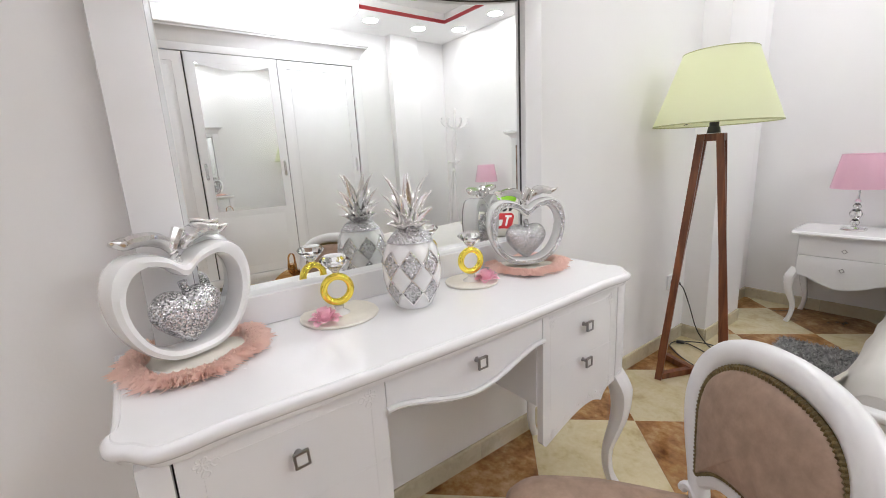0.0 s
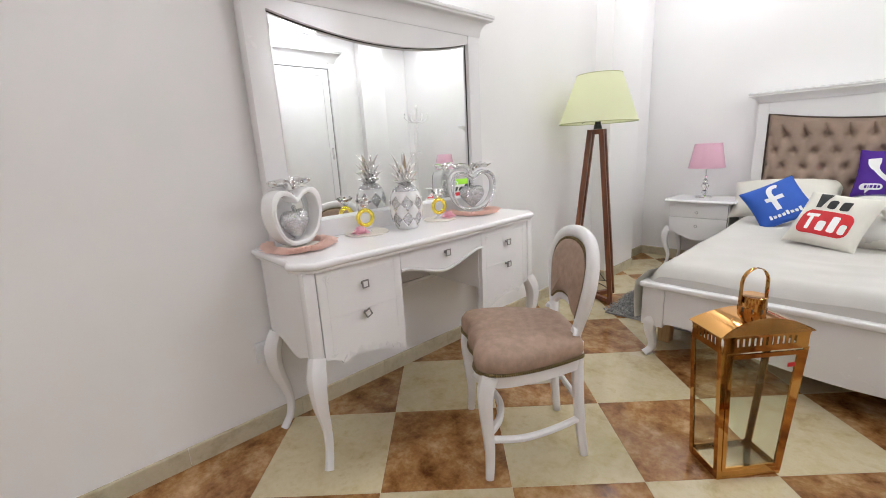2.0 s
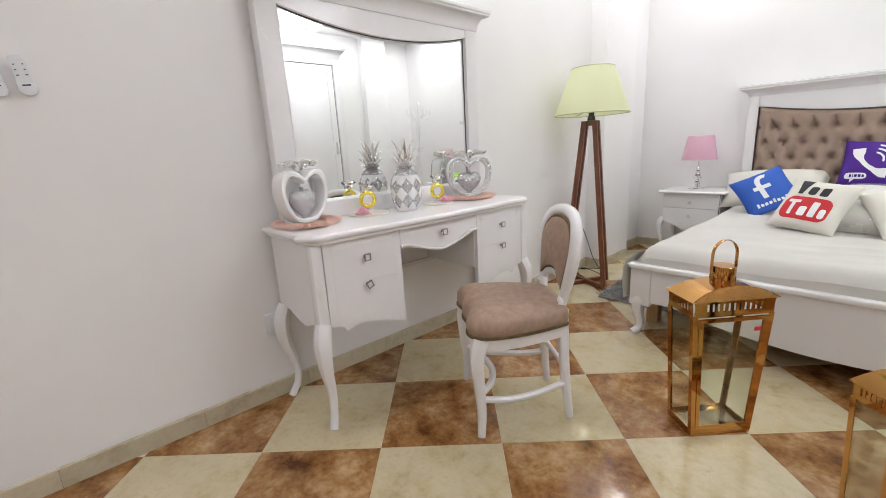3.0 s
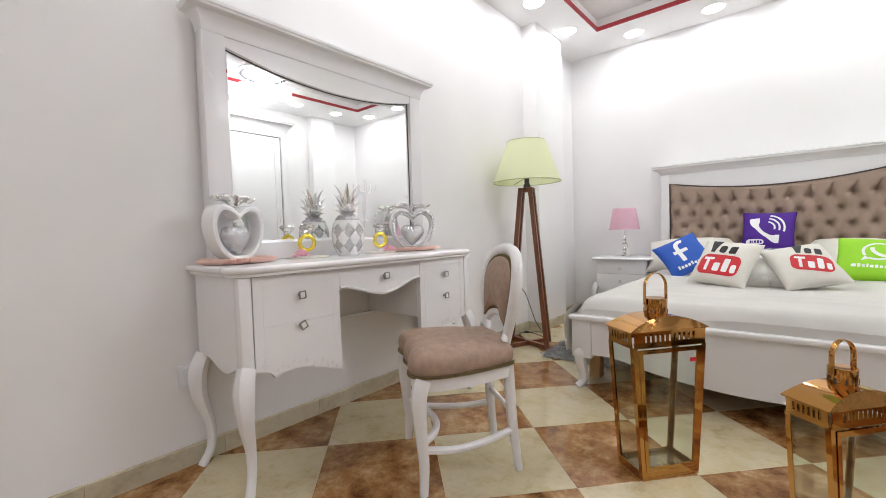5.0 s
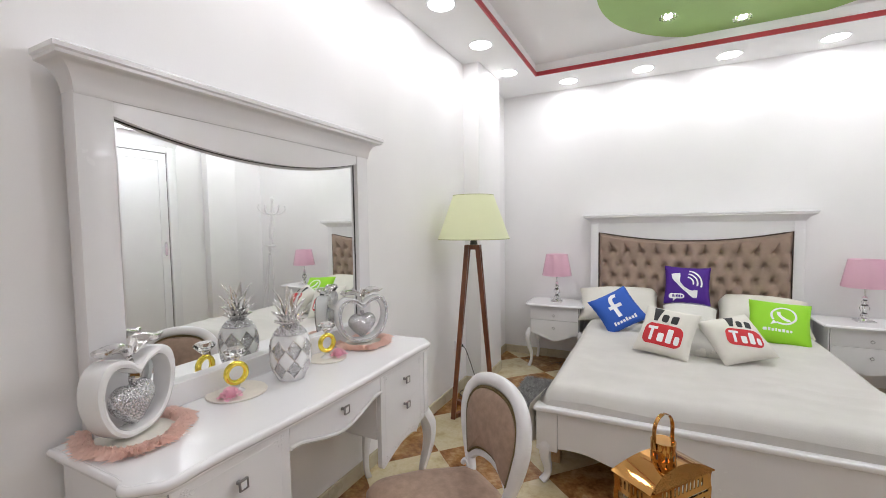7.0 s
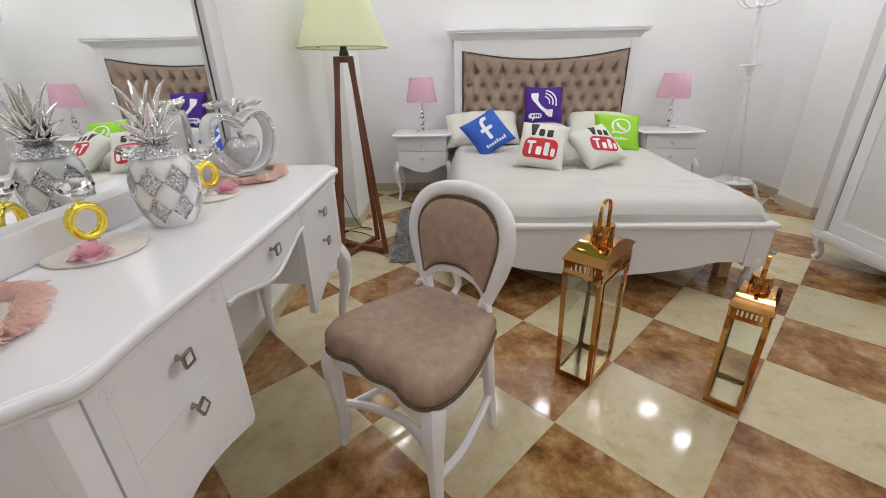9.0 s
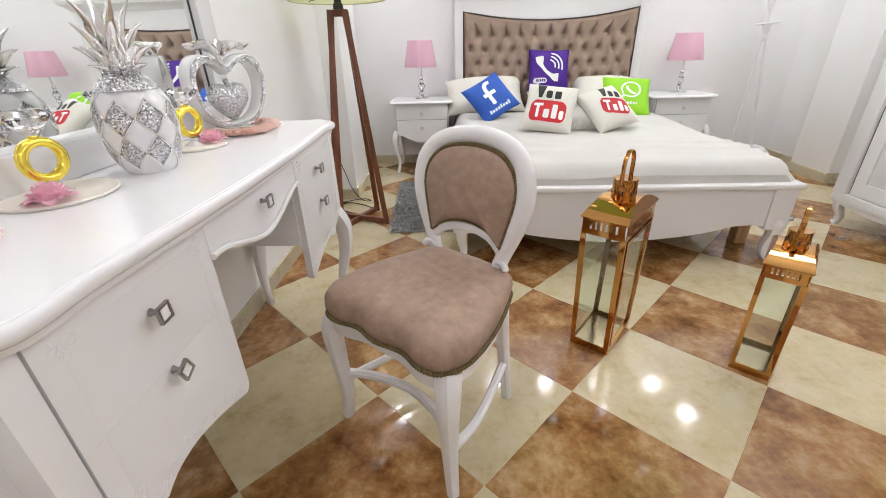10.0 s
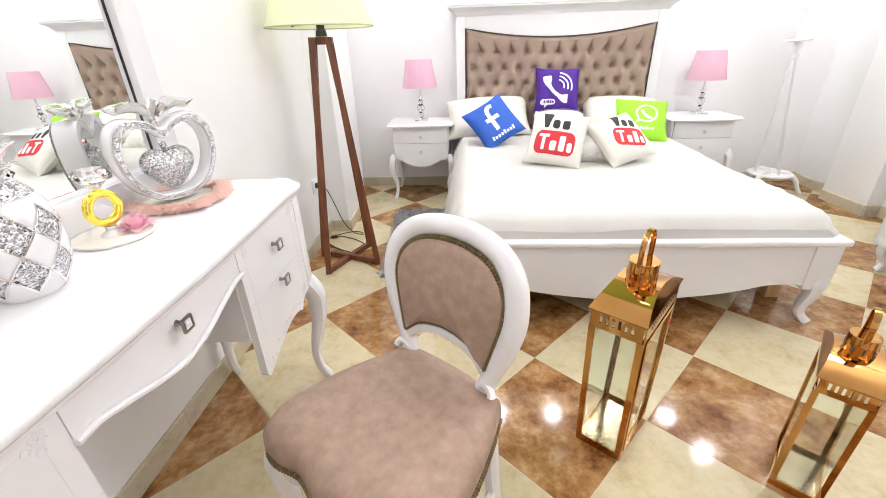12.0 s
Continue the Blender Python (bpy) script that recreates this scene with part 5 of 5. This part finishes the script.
# ---- coat stand ----
LEAN = pose(0, 0, .14, 0, -5.5, 0) @ pose(0, 0, -.14)
cs = thing("coat_stand", pose(3.37, 3.48, 0), "white painted turned wooden coat stand with curled hooks", "coat stand")
part("pole", lathe([(0, .99), (.016, .99), (.024, 1.0), (.024, 1.02), (.014, 1.035), (.026, 1.07), (.030, 1.12), (.018, 1.15), (.015, 1.2), (.024, 1.24), (.033, 1.34), (.030, 1.40), (.017, 1.44), (.022, 1.47), (.022, 1.50), (.015, 1.52), (.019, 1.60), (.013, 1.66), (.012, 1.70), (.020, 1.72), (.022, 1.74), (.013, 1.765), (0, 1.775)], 20), M_PAINT_OLD, cs, "", True, LEAN)
for k in range(3):
    a = k * 2 * math.pi / 3 + .55
    part("rod", sweep([(.10 * math.cos(a), .10 * math.sin(a), .14), (.015 * math.cos(a), .015 * math.sin(a), 1.03)], [.0085, .0075], 8), M_PAINT_OLD, cs, "", True, LEAN)
part("ring", lathe([(.045, 1.115), (.075, 1.112), (.080, 1.12), (.075, 1.128), (.045, 1.125)], 28), M_PAINT_OLD, cs, "", True, LEAN)
part("shelf_disc", lathe([(0, .135), (.15, .135), (.158, .143), (.150, .152), (0, .152)], 36), M_PAINT_OLD, cs)
for k in range(6):
    a = k * math.pi / 3 + .2
    hook = smooth_line([(.012, 1.55), (.07, 1.54), (.13, 1.565), (.165, 1.61), (.16, 1.645)], 5)
    hk = part("hook", sweep([(r * math.cos(a), r * math.sin(a), z) for r, z in hook], spread_line([.010, .008, .008], len(hook)), 8), M_PAINT_OLD, cs, "", True, LEAN)
    part("knob", lathe([(0, -.012), (.010, -.008), (.013, 0), (.010, .008), (0, .012)], 12), M_PAINT_OLD, hk, "", True, pose(.16 * math.cos(a), .16 * math.sin(a), 1.652))
for k in range(3):
    a = k * 2 * math.pi / 3 - .5
    lg = smooth_line([(.02, .15), (.10, .155), (.17, .11), (.20, .05), (.23, .0)], 5)
    part("leg", sweep([(r * math.cos(a), r * math.sin(a), z) for r, z in lg], spread_line([.02, .022, .016, .014], len(lg)), 8, square=.3), M_PAINT_OLD, cs)


# ---- rugs ----
def shag_rug(x, y, w, l, turn, seed):
    rg = thing("rug", pose(x, y, 0, 0, 0, turn), "small grey long-pile shag rug beside the bed", "rug", "bedside rugs")
    part("backing", box(-w / 2, w / 2, -l / 2, l / 2, .001, .012, .003), M_RUG, rg, "", False)
    rnd = random.Random(seed)
    vs, fs = [], []
    for k in range(9000):
        px, py = rnd.uniform(-w / 2, w / 2), rnd.uniform(-l / 2, l / 2)
        a, lean, h = rnd.uniform(0, 6.283), rnd.uniform(.004, .026), rnd.uniform(.012, .024)
        dx, dy, wd_ = math.cos(a), math.sin(a), .0026
        b = len(vs)
        vs += [(px - dy * wd_, py + dx * wd_, .010), (px + dy * wd_, py - dx * wd_, .010), (px + dx * lean * .6 + dy * wd_ * .7, py + dy * lean * .6 - dx * wd_ * .7, .010 + h * .7), (px + dx * lean * 1.3, py + dy * lean * 1.3, .010 + h)]
        fs += [(b, b + 1, b + 2), (b, b + 2, b + 3)]
    me = bpy.data.meshes.new("shag")
    me.from_pydata(vs, [], fs)
    me.materials.append(M_RUG)
    pile = new("shag", me)
    pile.parent = rg
    tagged(pile, "grey shaggy pile", kind="stuff")


shag_rug(.68, 2.55, .56, 1.02, 3, 1)
shag_rug(2.66, 2.66, .54, 1.0, -3, 2)


# ---- ornaments on the dressing table ----
def apple(x, y, z, turn, size, thick, rim_glitter, label):
    """Hollow apple outline standing up, with leaves on top and a glitter heart hung within."""
    ap = thing("apple_ornament", pose(x, y, z, 0, 0, turn), label, "ornament", "apple ornaments")
    S = size
    o = [(0, .80), (.16, .90), (.36, .93), (.50, .84), (.56, .64), (.53, .40), (.42, .18), (.27, .05), (.12, .0)]
    outer = [(0, .80)] + o[1:]
    full = smooth_line(outer + [(-a, b) for a, b in outer[:0:-1]], 5, closed=True)
    i_ = [(0, .685), (.11, .775), (.27, .825), (.39, .765), (.455, .61), (.435, .41), (.345, .225), (.225, .125), (.10, .09)]
    inner = smooth_line(i_ + [(-a, b) for a, b in i_[:0:-1]], 5, closed=True)
    bm = bmesh.new()
    n = len(full)
    loops = []
    for f, d in ((0, -.30), (-.10, -.44), (-.5, -.5), (-.9, -.44), (-1, -.30), (-1, .30), (-.9, .44), (-.5, .5), (-.10, .44), (0, .30)):
        loops.append([bm.verts.new(((p[0] + (q[0] - p[0]) * -f) * S, d * thick, (p[1] + (q[1] - p[1]) * -f) * S)) for p, q in zip(full, inner)])
    for k in range(len(loops)):
        a, b = loops[k], loops[(k + 1) % len(loops)]
        for j in range(n):
            bm.faces.new((a[j], a[(j + 1) % n], b[(j + 1) % n], b[j]))
    body = part("body", bm, M_CERAMIC, ap)
    if rim_glitter:
        gb = bmesh.new()
        cuts = []
        for f, d in ((.22, 0), (.22, .0022), (.80, .0022), (.80, 0)):
            cuts.append([gb.verts.new(((p[0] + (q[0] - p[0]) * f) * S, -thick * .5 - d, (p[1] + (q[1] - p[1]) * f) * S)) for p, q in zip(full, inner)])
        for k in range(4):
            a, b = cuts[k], cuts[(k + 1) % 4]
            for j in range(n):
                gb.faces.new((a[j], a[(j + 1) % n], b[(j + 1) % n], b[j]))
        part("glitter_rim", gb, M_GLITTER, body, "silver glitter rim")
    # stem and two leaves
    st = smooth_line([(0, 0, .76 * S), (-.005, 0, .92 * S), (.012, 0, 1.08 * S)], 5)
    part("stem", sweep(st, spread_line([.013, .009, .012], len(st)), 8), M_SILVER, ap, "silver stem")
    for s in (-1, 1):
        line = smooth_line([(s * .01, 0, .90 * S), (s * .10 * S, 0, .985 * S), (s * .24 * S, .008 * s, 1.035 * S), (s * .37 * S, .0, 1.02 * S), (s * .46 * S, -.01, 1.05 * S)], 5)
        lf = sweep(line, spread_line([.010, .024, .029, .024, .003], len(line)), 10, flat=.45, up=(0, 0, 1))
        for v in lf.verts:
            v.co.z += .006 * abs(v.co.y) / .03
        part("leaf", lf, M_SILVER, ap, "silver leaf")
    # heart
    hb = bmesh.new()
    rings = []
    N = 40
    heart = []
    for k in range(N):
        t = 2 * math.pi * k / N
        heart.append((.58 * 16 * math.sin(t) ** 3 / 17 + .42 * math.sin(t) * 1.02, .58 * (13 * math.cos(t) - 5 * math.cos(2 * t) - 2 * math.cos(3 * t) - math.cos(4 * t)) / 17 + .42 * (math.cos(t) * .90 - .06)))
    R = .305 * S
    cz = .385 * S
    for s, d in ((.05, -.42), (.5, -.38), (.8, -.28), (.96, -.12), (1, 0), (.96, .12), (.8, .28), (.5, .38), (.05, .42)):
        rings.append([hb.verts.new((x_ * R * s, d * R * 1.1, cz + z_ * R * s)) for x_, z_ in heart])
    for a, b in zip(rings, rings[1:]):
        for j in range(N):
            hb.faces.new((a[j], a[(j + 1) % N], b[(j + 1) % N], b[j]))
    hb.faces.new(rings[0])
    hb.faces.new(rings[-1][::-1])
    part("heart", hb, M_GLITTER, ap, "silver glitter heart")
    part("heart_stem", sweep([(.004, 0, cz + R * .50), (.0, 0, cz + R * .82)], [.007, .009], 8), M_GLITTER, ap)
    return ap


APZ = TOP + .012
apple(.100, .124, APZ, 112, .232, .062, False, "large white ceramic apple ornament with silver leaves and glitter heart")
apple(.118, 1.095, APZ, 62, .232, .055, True, "white ceramic apple ornament with glittered rim and heart")


def feather_mat(x, y, r, seed):
    fm = thing("feather_mat", pose(x, y, TOP), "blush pink feather-edged mat with pearl beads on the table", "mat", "feather mats")
    part("disc", lathe([(0, .0005), (r * .86, .0005), (r * .86, .004), (0, .004)], 40), M_FELT, fm)
    rnd = random.Random(seed)
    vs, fs = [], []
    for k in range(12000):
        a = rnd.uniform(0, 6.283)
        q = r * rnd.uniform(.80, .97) * (1 + .07 * math.sin(3 * a + seed) + .05 * math.sin(7 * a))
        l = rnd.uniform(.01, .030) + .022 * rnd.random() ** 4
        b = a + rnd.uniform(-1.3, 1.3)
        h = rnd.uniform(.002, .020)
        p = (q * math.cos(a), q * math.sin(a))
        d = (math.cos(b), math.sin(b))
        w = .0003
        i = len(vs)
        vs += [(p[0] - d[1] * w, p[1] + d[0] * w, .004), (p[0] + d[1] * w, p[1] - d[0] * w, .004), (p[0] + d[0] * l * .6, p[1] + d[1] * l * .6, .004 + h), (p[0] + d[0] * l, p[1] + d[1] * l, .003 + h * .75)]
        fs += [(i, i + 1, i + 2), (i + 1, i + 3, i + 2)]
    me = bpy.data.meshes.new("feather_edge")
    me.from_pydata(vs, [], fs)
    me.materials.append(M_FEATHER)
    fe = new("feather_edge", me)
    fe.parent = fm
    tagged(fe, "blush pink feather fringe", kind="stuff")
    for k in range(14):
        a = -1.2 + k * .11
        part("pearl", lathe([(0, -.0032), (.0023, -.0022), (.0032, 0), (.0023, .0022), (0, .0032)], 8), M_CERAMIC, fm, "", True, pose(r * .72 * math.cos(a), r * .72 * math.sin(a), .0075))


feather_mat(.108, .124, .112, 3)
feather_mat(.118, 1.095, .112, 4)


def ring_dish(x, y, turn, r, rose):
    """Felt disc with a large gold ring standing on it, crystal on top, and a fabric rose."""
    rd = thing("ring_ornament", pose(x, y, TOP, 0, 0, turn), "gold ring ornament with crystal on an ivory disc with pink rose", "ornament", "ring ornaments")
    part("disc", lathe([(0, .0005), (r, .0005), (r + .002, .004), (r, .007), (0, .007)], 44), M_FELT, rd)
    R, c = .0325, .068
    part("ring", sweep([(R * math.cos(a), 0, c + R * math.sin(a)) for a in np.linspace(0, 2 * math.pi, 37)[:-1]], .0088, 12, closed=True, square=.15, up=(0, 1, 0), flat=1.2), M_GOLD, rd, "polished gold ring", True, pose(0, 0, 0, 0, 0, 52))
    part("foot", lathe([(0, .007), (.026, .007), (.020, .011), (.010, .018), (.012, .027), (0, .027)], 20), M_CERAMIC, rd)
    part("gem", lathe([(0, .108), (.006, .109), (.030, .134), (.0365, .142), (.0365, .145), (.026, .154), (0, .154)], 12), M_CRYSTAL, rd, "clear cut crystal", False)
    part("gem_seat", lathe([(0, .104), (.007, .105), (.008, .111), (0, .111)], 12), M_GOLD, rd)
    rb = bmesh.new()
    rnd = random.Random(int(x * 1000 + y * 100))
    for k in range(26):
        t = k / 26
        a = k * 2.4
        rr = .004 + .021 * t
        own = bmesh.new()
        q = []
        for u in range(5):
            for v in range(4):
                uu, vv = u / 4 * 2 - 1, v / 3
                q.append(own.verts.new((uu * .012 * math.sin(math.pi * (.2 + .6 * vv)), .003 * uu * uu * -1 + .010 * vv * vv * (.3 + t), .020 * vv * (1.1 - .45 * t))))
        for u in range(4):
            for v in range(3):
                own.faces.new((q[u * 4 + v], q[u * 4 + v + 1], q[u * 4 + v + 5], q[u * 4 + v + 4]))
        moved(own, pose(rr * math.cos(a), rr * math.sin(a), .003, -18 - 38 * t, 0, math.degrees(a) - 90 + rnd.uniform(-14, 14)))
        joined(own, rb)
    rose_ob = part("rose", rb, M_ROSE, rd, "", True, pose(rose[0], rose[1], .007) @ Matrix.Diagonal((1.0, 1.0, 1.5, 1)))
    tagged(rose_ob, "pink fabric rose", kind="stuff")
    lf = bmesh.new()
    for s in (0, 1, 2):
        own = slab([(0, 0), (.012, .008), (.03, .004), (.04, 0), (.03, -.006), (.012, -.008)], .0015, at=0)
        moved(own, pose(rose[0] - .027, rose[1] + .012, .012, 12, 20, 150 + 40 * s))
        joined(own, lf)
    part("ribbon", lf, M_ROSE, rd, "", False)


ring_dish(.095, .440, 24, .094, (.012, -.062))
ring_dish(.122, .850, 24, .078, (.045, .010))


def pineapple(x, y, z):
    pa = thing("pineapple_ornament", pose(x, y, z, 0, 0, 12), "white ceramic pineapple ornament with silver glitter diamonds and crown", "ornament")
    H, R = .190, .0715
    shape = smooth_line([(0, .66), (.08, .75), (.22, .90), (.42, 1.0), (.60, 1.0), (.76, .93), (.88, .78), (.95, .64), (1.0, .54)], 6)

    def rad(t):
        return R * float(np.interp(t, [s[0] for s in shape], [s[1] for s in shape]))

    prof = [(0, 0), (rad(0) * .95, 0), (rad(0), .003)] + [(rad(t), t * H) for t in np.linspace(.04, 1.0, 26)] + [(0, H)]
    body = part("body", lathe(prof, 48), M_CERAMIC, pa)
    na = 8

    def on(a, t, lift):
        r = rad(t) + lift
        return (r * math.cos(a), r * math.sin(a), t * H)

    for j in range(4):
        tc = .255 + j * .185
        for k in range(na):
            a = 2 * math.pi * (k + (.5 if j % 2 else 0)) / na
            shiny = j % 2 == 0
            da, dt = math.pi / na * .93, .185 * .93
            own = bmesh.new()
            m = 7
            g = {}
            for u in range(m + 1):
                for v in range(m + 1):
                    p, q = u / m, v / m
                    bulge = .0028 * min(1, 6 * min(p, 1 - p, q, 1 - q)) + .0004
                    g[u, v] = own.verts.new(on(a + (p - q) * da, min(.90, tc + (p + q - 1) * dt), bulge))
            for u in range(m):
                for v in range(m):
                    own.faces.new((g[u, v], g[u + 1, v], g[u + 1, v + 1], g[u, v + 1]))
            part("diamond", own, M_GLITTER if shiny else M_CERAMIC, body, "silver glitter diamond" if shiny else "")
            if shiny:
                walk_round = [(i / 6, 0) for i in range(6)] + [(1, i / 6) for i in range(6)] + [(1 - i / 6, 1) for i in range(6)] + [(0, 1 - i / 6) for i in range(6)]
                part("silver_line", sweep([on(a + (p - q) * math.pi / na, tc + (p + q - 1) * .185, .0014) for p, q in walk_round], .0021, 6, closed=True), M_SILVER, body)
    part("collar", lathe([(rad(.885), H * .885), (rad(.885) + .0045, H * .893), (rad(.94) + .0045, H * .945), (rad(1) + .003, H + .002), (R * .34, H + .010), (0, H + .010)], 40), M_GLITTER, pa, "silver glitter collar")
    rnd = random.Random(12)
    for ring_i, (n, tilt, ln, wd_) in enumerate(((9, 50, .050, .026), (8, 30, .078, .028), (6, 15, .110, .028), (4, 4, .150, .026))):
        for k in range(n):
            a = 2 * math.pi * (k + .5 * (ring_i % 2)) / n + rnd.uniform(-.08, .08)
            lf = bmesh.new()
            pts, ws = [], []
            for s in np.linspace(0, 1, 8):
                th = radians(tilt + 14 * s ** 2)
                pts.append((.010 + ln * s * math.sin(th), 0, H + .004 + ln * s * math.cos(th)))
                ws.append(wd_ * .5 * (1.0 - s ** 3) * (.72 + .28 * math.sin(math.pi * s)) + .0022)
            sweep(pts, ws, 8, lf, flat=.5, up=(0, 0, 1) if tilt > 40 else (1, 0, 0))
            moved(lf, pose(0, 0, 0, 0, 0, math.degrees(a)))
            part("crown_leaf", lf, M_SILVER, pa, "silver crown leaf")


pineapple(.155, .622, TOP)

# ---- fittings on the walls ----
sk = thing("wall_socket", pose(LEFT, -.012, .355), "white plastic wall socket beside the dressing table", "socket", kind="structure")
part("plate", box(0, .012, -.045, .045, -.045, .045, .003), M_SWITCH, sk)
part("cover", box(.012, .016, -.033, .033, -.033, .033, .002), M_SWITCH, sk)
for s in (-1, 1):
    part("contact", lathe([(0, 0), (.003, 0), (.003, .001), (0, .001)], 8), M_GAP_SHADE, sk, "", False, pose(.0158, s * .0095, 0, 0, 90, 0))
sk2 = thing("wall_socket", pose(LEFT, 2.505, .39), "white plastic wall socket behind the floor lamp", "socket", kind="structure")
part("plate", box(0, .012, -.042, .042, -.042, .042, .003), M_SWITCH, sk2)
part("plug", lathe([(0, 0), (.018, 0), (.016, .03), (.006, .045), (0, .045)], 14), M_CABLE, sk2, "black plug", True, pose(.012, 0, 0, 0, 90, 0))

def remote_holder(y, z, lean):
    """Small remote control with a rounded lower pocket that holds it to the wall."""
    rc = thing("remote_holder", pose(LEFT, y, z, lean, 0, 0), "small white remote control in a wall holder", "remote control", "remotes on the wall")
    pocket = [(-.0215, .036), (-.0215, .016), (-.015, .005), (0, .0), (.015, .005), (.0215, .016), (.0215, .036)]
    part("holder", slab(pocket, .020, axis="x", at=0.0, bevel=.003), M_SWITCH, rc)
    rm = part("remote", slab(rounded(-.018, .018, .010, .115, .012), .013, axis="x", at=.003, bevel=.003), M_SWITCH, rc)
    part("slider", box(.0158, .0175, -.0012, .0012, .052, .100), M_CERAMIC, rm, "", False)
    for k in range(3):
        for sy in (-1, 1):
            w = .0022 + .0012 * (k == 0)
            part("button", box(.0158, .0172, sy * .010 - w, sy * .010 + w, .058 + k * .015, .0605 + k * .015), M_CABLE, rm, "dark button", False)
    part("display", box(.0200, .0208, -.010, .010, .0285, .0325), M_CABLE, rc, "dark display slot", False)


remote_holder(-.617, 1.288, 7)
remote_holder(-.683, 1.283, 3)

# ---- chandelier ----
CX, CY = 2.52, 1.61
cd = thing("chandelier", pose(CX, CY, UP), "chandelier with opal glass bowls under a ringed plate, switched on", "chandelier")
part("drum", lathe([(0, -.13), (.17, -.13), (.17, 0), (0, 0)], 40), M_CEIL, cd)
plate = part("plate", lathe([(0, -.155), (.255, -.155), (.27, -.150), (.27, -.135), (.25, -.130), (0, -.130)], 56), M_CERAMIC, cd, "white round ceiling plate")
for r0, r1 in ((.235, .205), (.165, .157)):
    part("inlay_ring", lathe([(r0, -.158), (r0, -.153), (r1, -.153), (r1, -.158), (r0, -.158)], 56), M_BLACK, plate, "black inlaid ring")
part("hub", lathe([(0, -.33), (.012, -.32), (.030, -.29), (.014, -.26), (.012, -.155), (0, -.155)], 20), M_CHROME, cd)
for k in range(4):
    a = math.pi / 2 * k + .45
    arm = smooth_line([(.012, -.20), (.08, -.185), (.15, -.20), (.17, -.235)], 5)
    am = part("arm", sweep([(r * math.cos(a), r * math.sin(a), z) for r, z in arm], .006, 8), M_CHROME, cd)
    part("globe", lathe([(0, -.232), (.03, -.235), (.07, -.255), (.095, -.295), (.098, -.325), (.075, -.365), (.04, -.385), (0, -.39)], 28), M_GLOBE, am, "glowing opal glass bowl", True, pose(.17 * math.cos(a), .17 * math.sin(a), 0))
# crystal spots set in the green disc
for k in range(8):
    a = 2 * math.pi * k / 8 + .9
    sp = thing("crystal_spot", pose(GX + .68 * math.cos(a), GY + .68 * math.sin(a), UP - .004), "small crystal ceiling spot, switched on, in the green disc", "ceiling spot", "crystal ceiling spots")
    part("lens", lathe([(0, -.012), (.025, -.010), (.03, 0), (0, 0)], 16), M_LED, sp, "glowing warm lens")
    for j in range(10):
        b = 2 * math.pi * j / 10
        part("crystal_petal", lathe([(0, 0), (.010, .004), (.012, .010), (.006, .022), (0, .024)], 6), M_CRYSTAL, sp, "", False, pose(.034 * math.cos(b), .034 * math.sin(b), -.004, 0, 115, math.degrees(b)))


# ---- floor tiles ----
floor = structure("floor", box(LEFT, RIGHT, BACK, FAR, -0.1, -0.0015), M_GROUT, "glossy cream and brown marble-look tiles laid diagonally", "floor", False)
SIDE, JOINT, TURN = 0.45, 0.0016, radians(47.0)
OX, OY = 1.2088, 0.7440
AX, AY = (math.cos(TURN), math.sin(TURN)), (-math.sin(TURN), math.cos(TURN))


def clipped(poly, axis, limit, keep_above):
    out = []
    for a, b in zip(poly, poly[1:] + poly[:1]):
        ia, ib = (a[axis] >= limit) == keep_above, (b[axis] >= limit) == keep_above
        if ia:
            out.append(a)
        if ia != ib:
            t = (limit - a[axis]) / (b[axis] - a[axis])
            out.append((a[0] + t * (b[0] - a[0]), a[1] + t * (b[1] - a[1])))
    return out


def tile_mesh(poly, material):
    bm = bmesh.new()
    c = (sum(p[0] for p in poly) / len(poly), sum(p[1] for p in poly) / len(poly))

    def inset(p, d):
        l = math.hypot(p[0] - c[0], p[1] - c[1])
        return (p[0] - (p[0] - c[0]) / l * d, p[1] - (p[1] - c[1]) / l * d)

    low = [bm.verts.new((*p, -0.006)) for p in poly]
    mid = [bm.verts.new((*p, -0.0008)) for p in poly]
    top = [bm.verts.new((*inset(p, 0.0018), 0.0)) for p in poly]
    n = len(poly)
    for a, b in ((low, mid), (mid, top)):
        for k in range(n):
            bm.faces.new((a[k], a[(k + 1) % n], b[(k + 1) % n], b[k]))
    bm.faces.new(top)
    return mesh_of("tile", bm, material, False)


whole = {}
for i in range(-12, 13):
    for j in range(-12, 13):
        material = M_BROWN if (i + j) % 2 == 0 else M_CREAM
        h = JOINT / 2
        local = [(h, h), (SIDE - h, h), (SIDE - h, SIDE - h), (h, SIDE - h)]
        ox = OX + (i * AX[0] + j * AY[0]) * SIDE
        oy = OY + (i * AX[1] + j * AY[1]) * SIDE
        poly = [(ox + u * AX[0] + v * AY[0], oy + u * AX[1] + v * AY[1]) for u, v in local]
        cut = poly
        for axis, limit, above in ((0, LEFT, True), (0, RIGHT, False), (1, BACK, True), (1, FAR, False)):
            cut = clipped(cut, axis, limit, above) if cut else cut
        if len(cut) < 3:
            continue
        if cut == poly:
            if material not in whole:
                whole[material] = tile_mesh([(u * AX[0] + v * AY[0], u * AX[1] + v * AY[1]) for u, v in local], material)
            ob = new("tile", whole[material])
            ob.location = (ox, oy, 0)
        else:
            area = abs(sum(a[0] * b[1] - b[0] * a[1] for a, b in zip(cut, cut[1:] + cut[:1]))) / 2
            if area < 0.0008:
                continue
            ob = new("tile", tile_mesh([(p[0] - ox, p[1] - oy) for p in cut], material))
            ob.location = (ox, oy, 0)
        ob.parent = floor
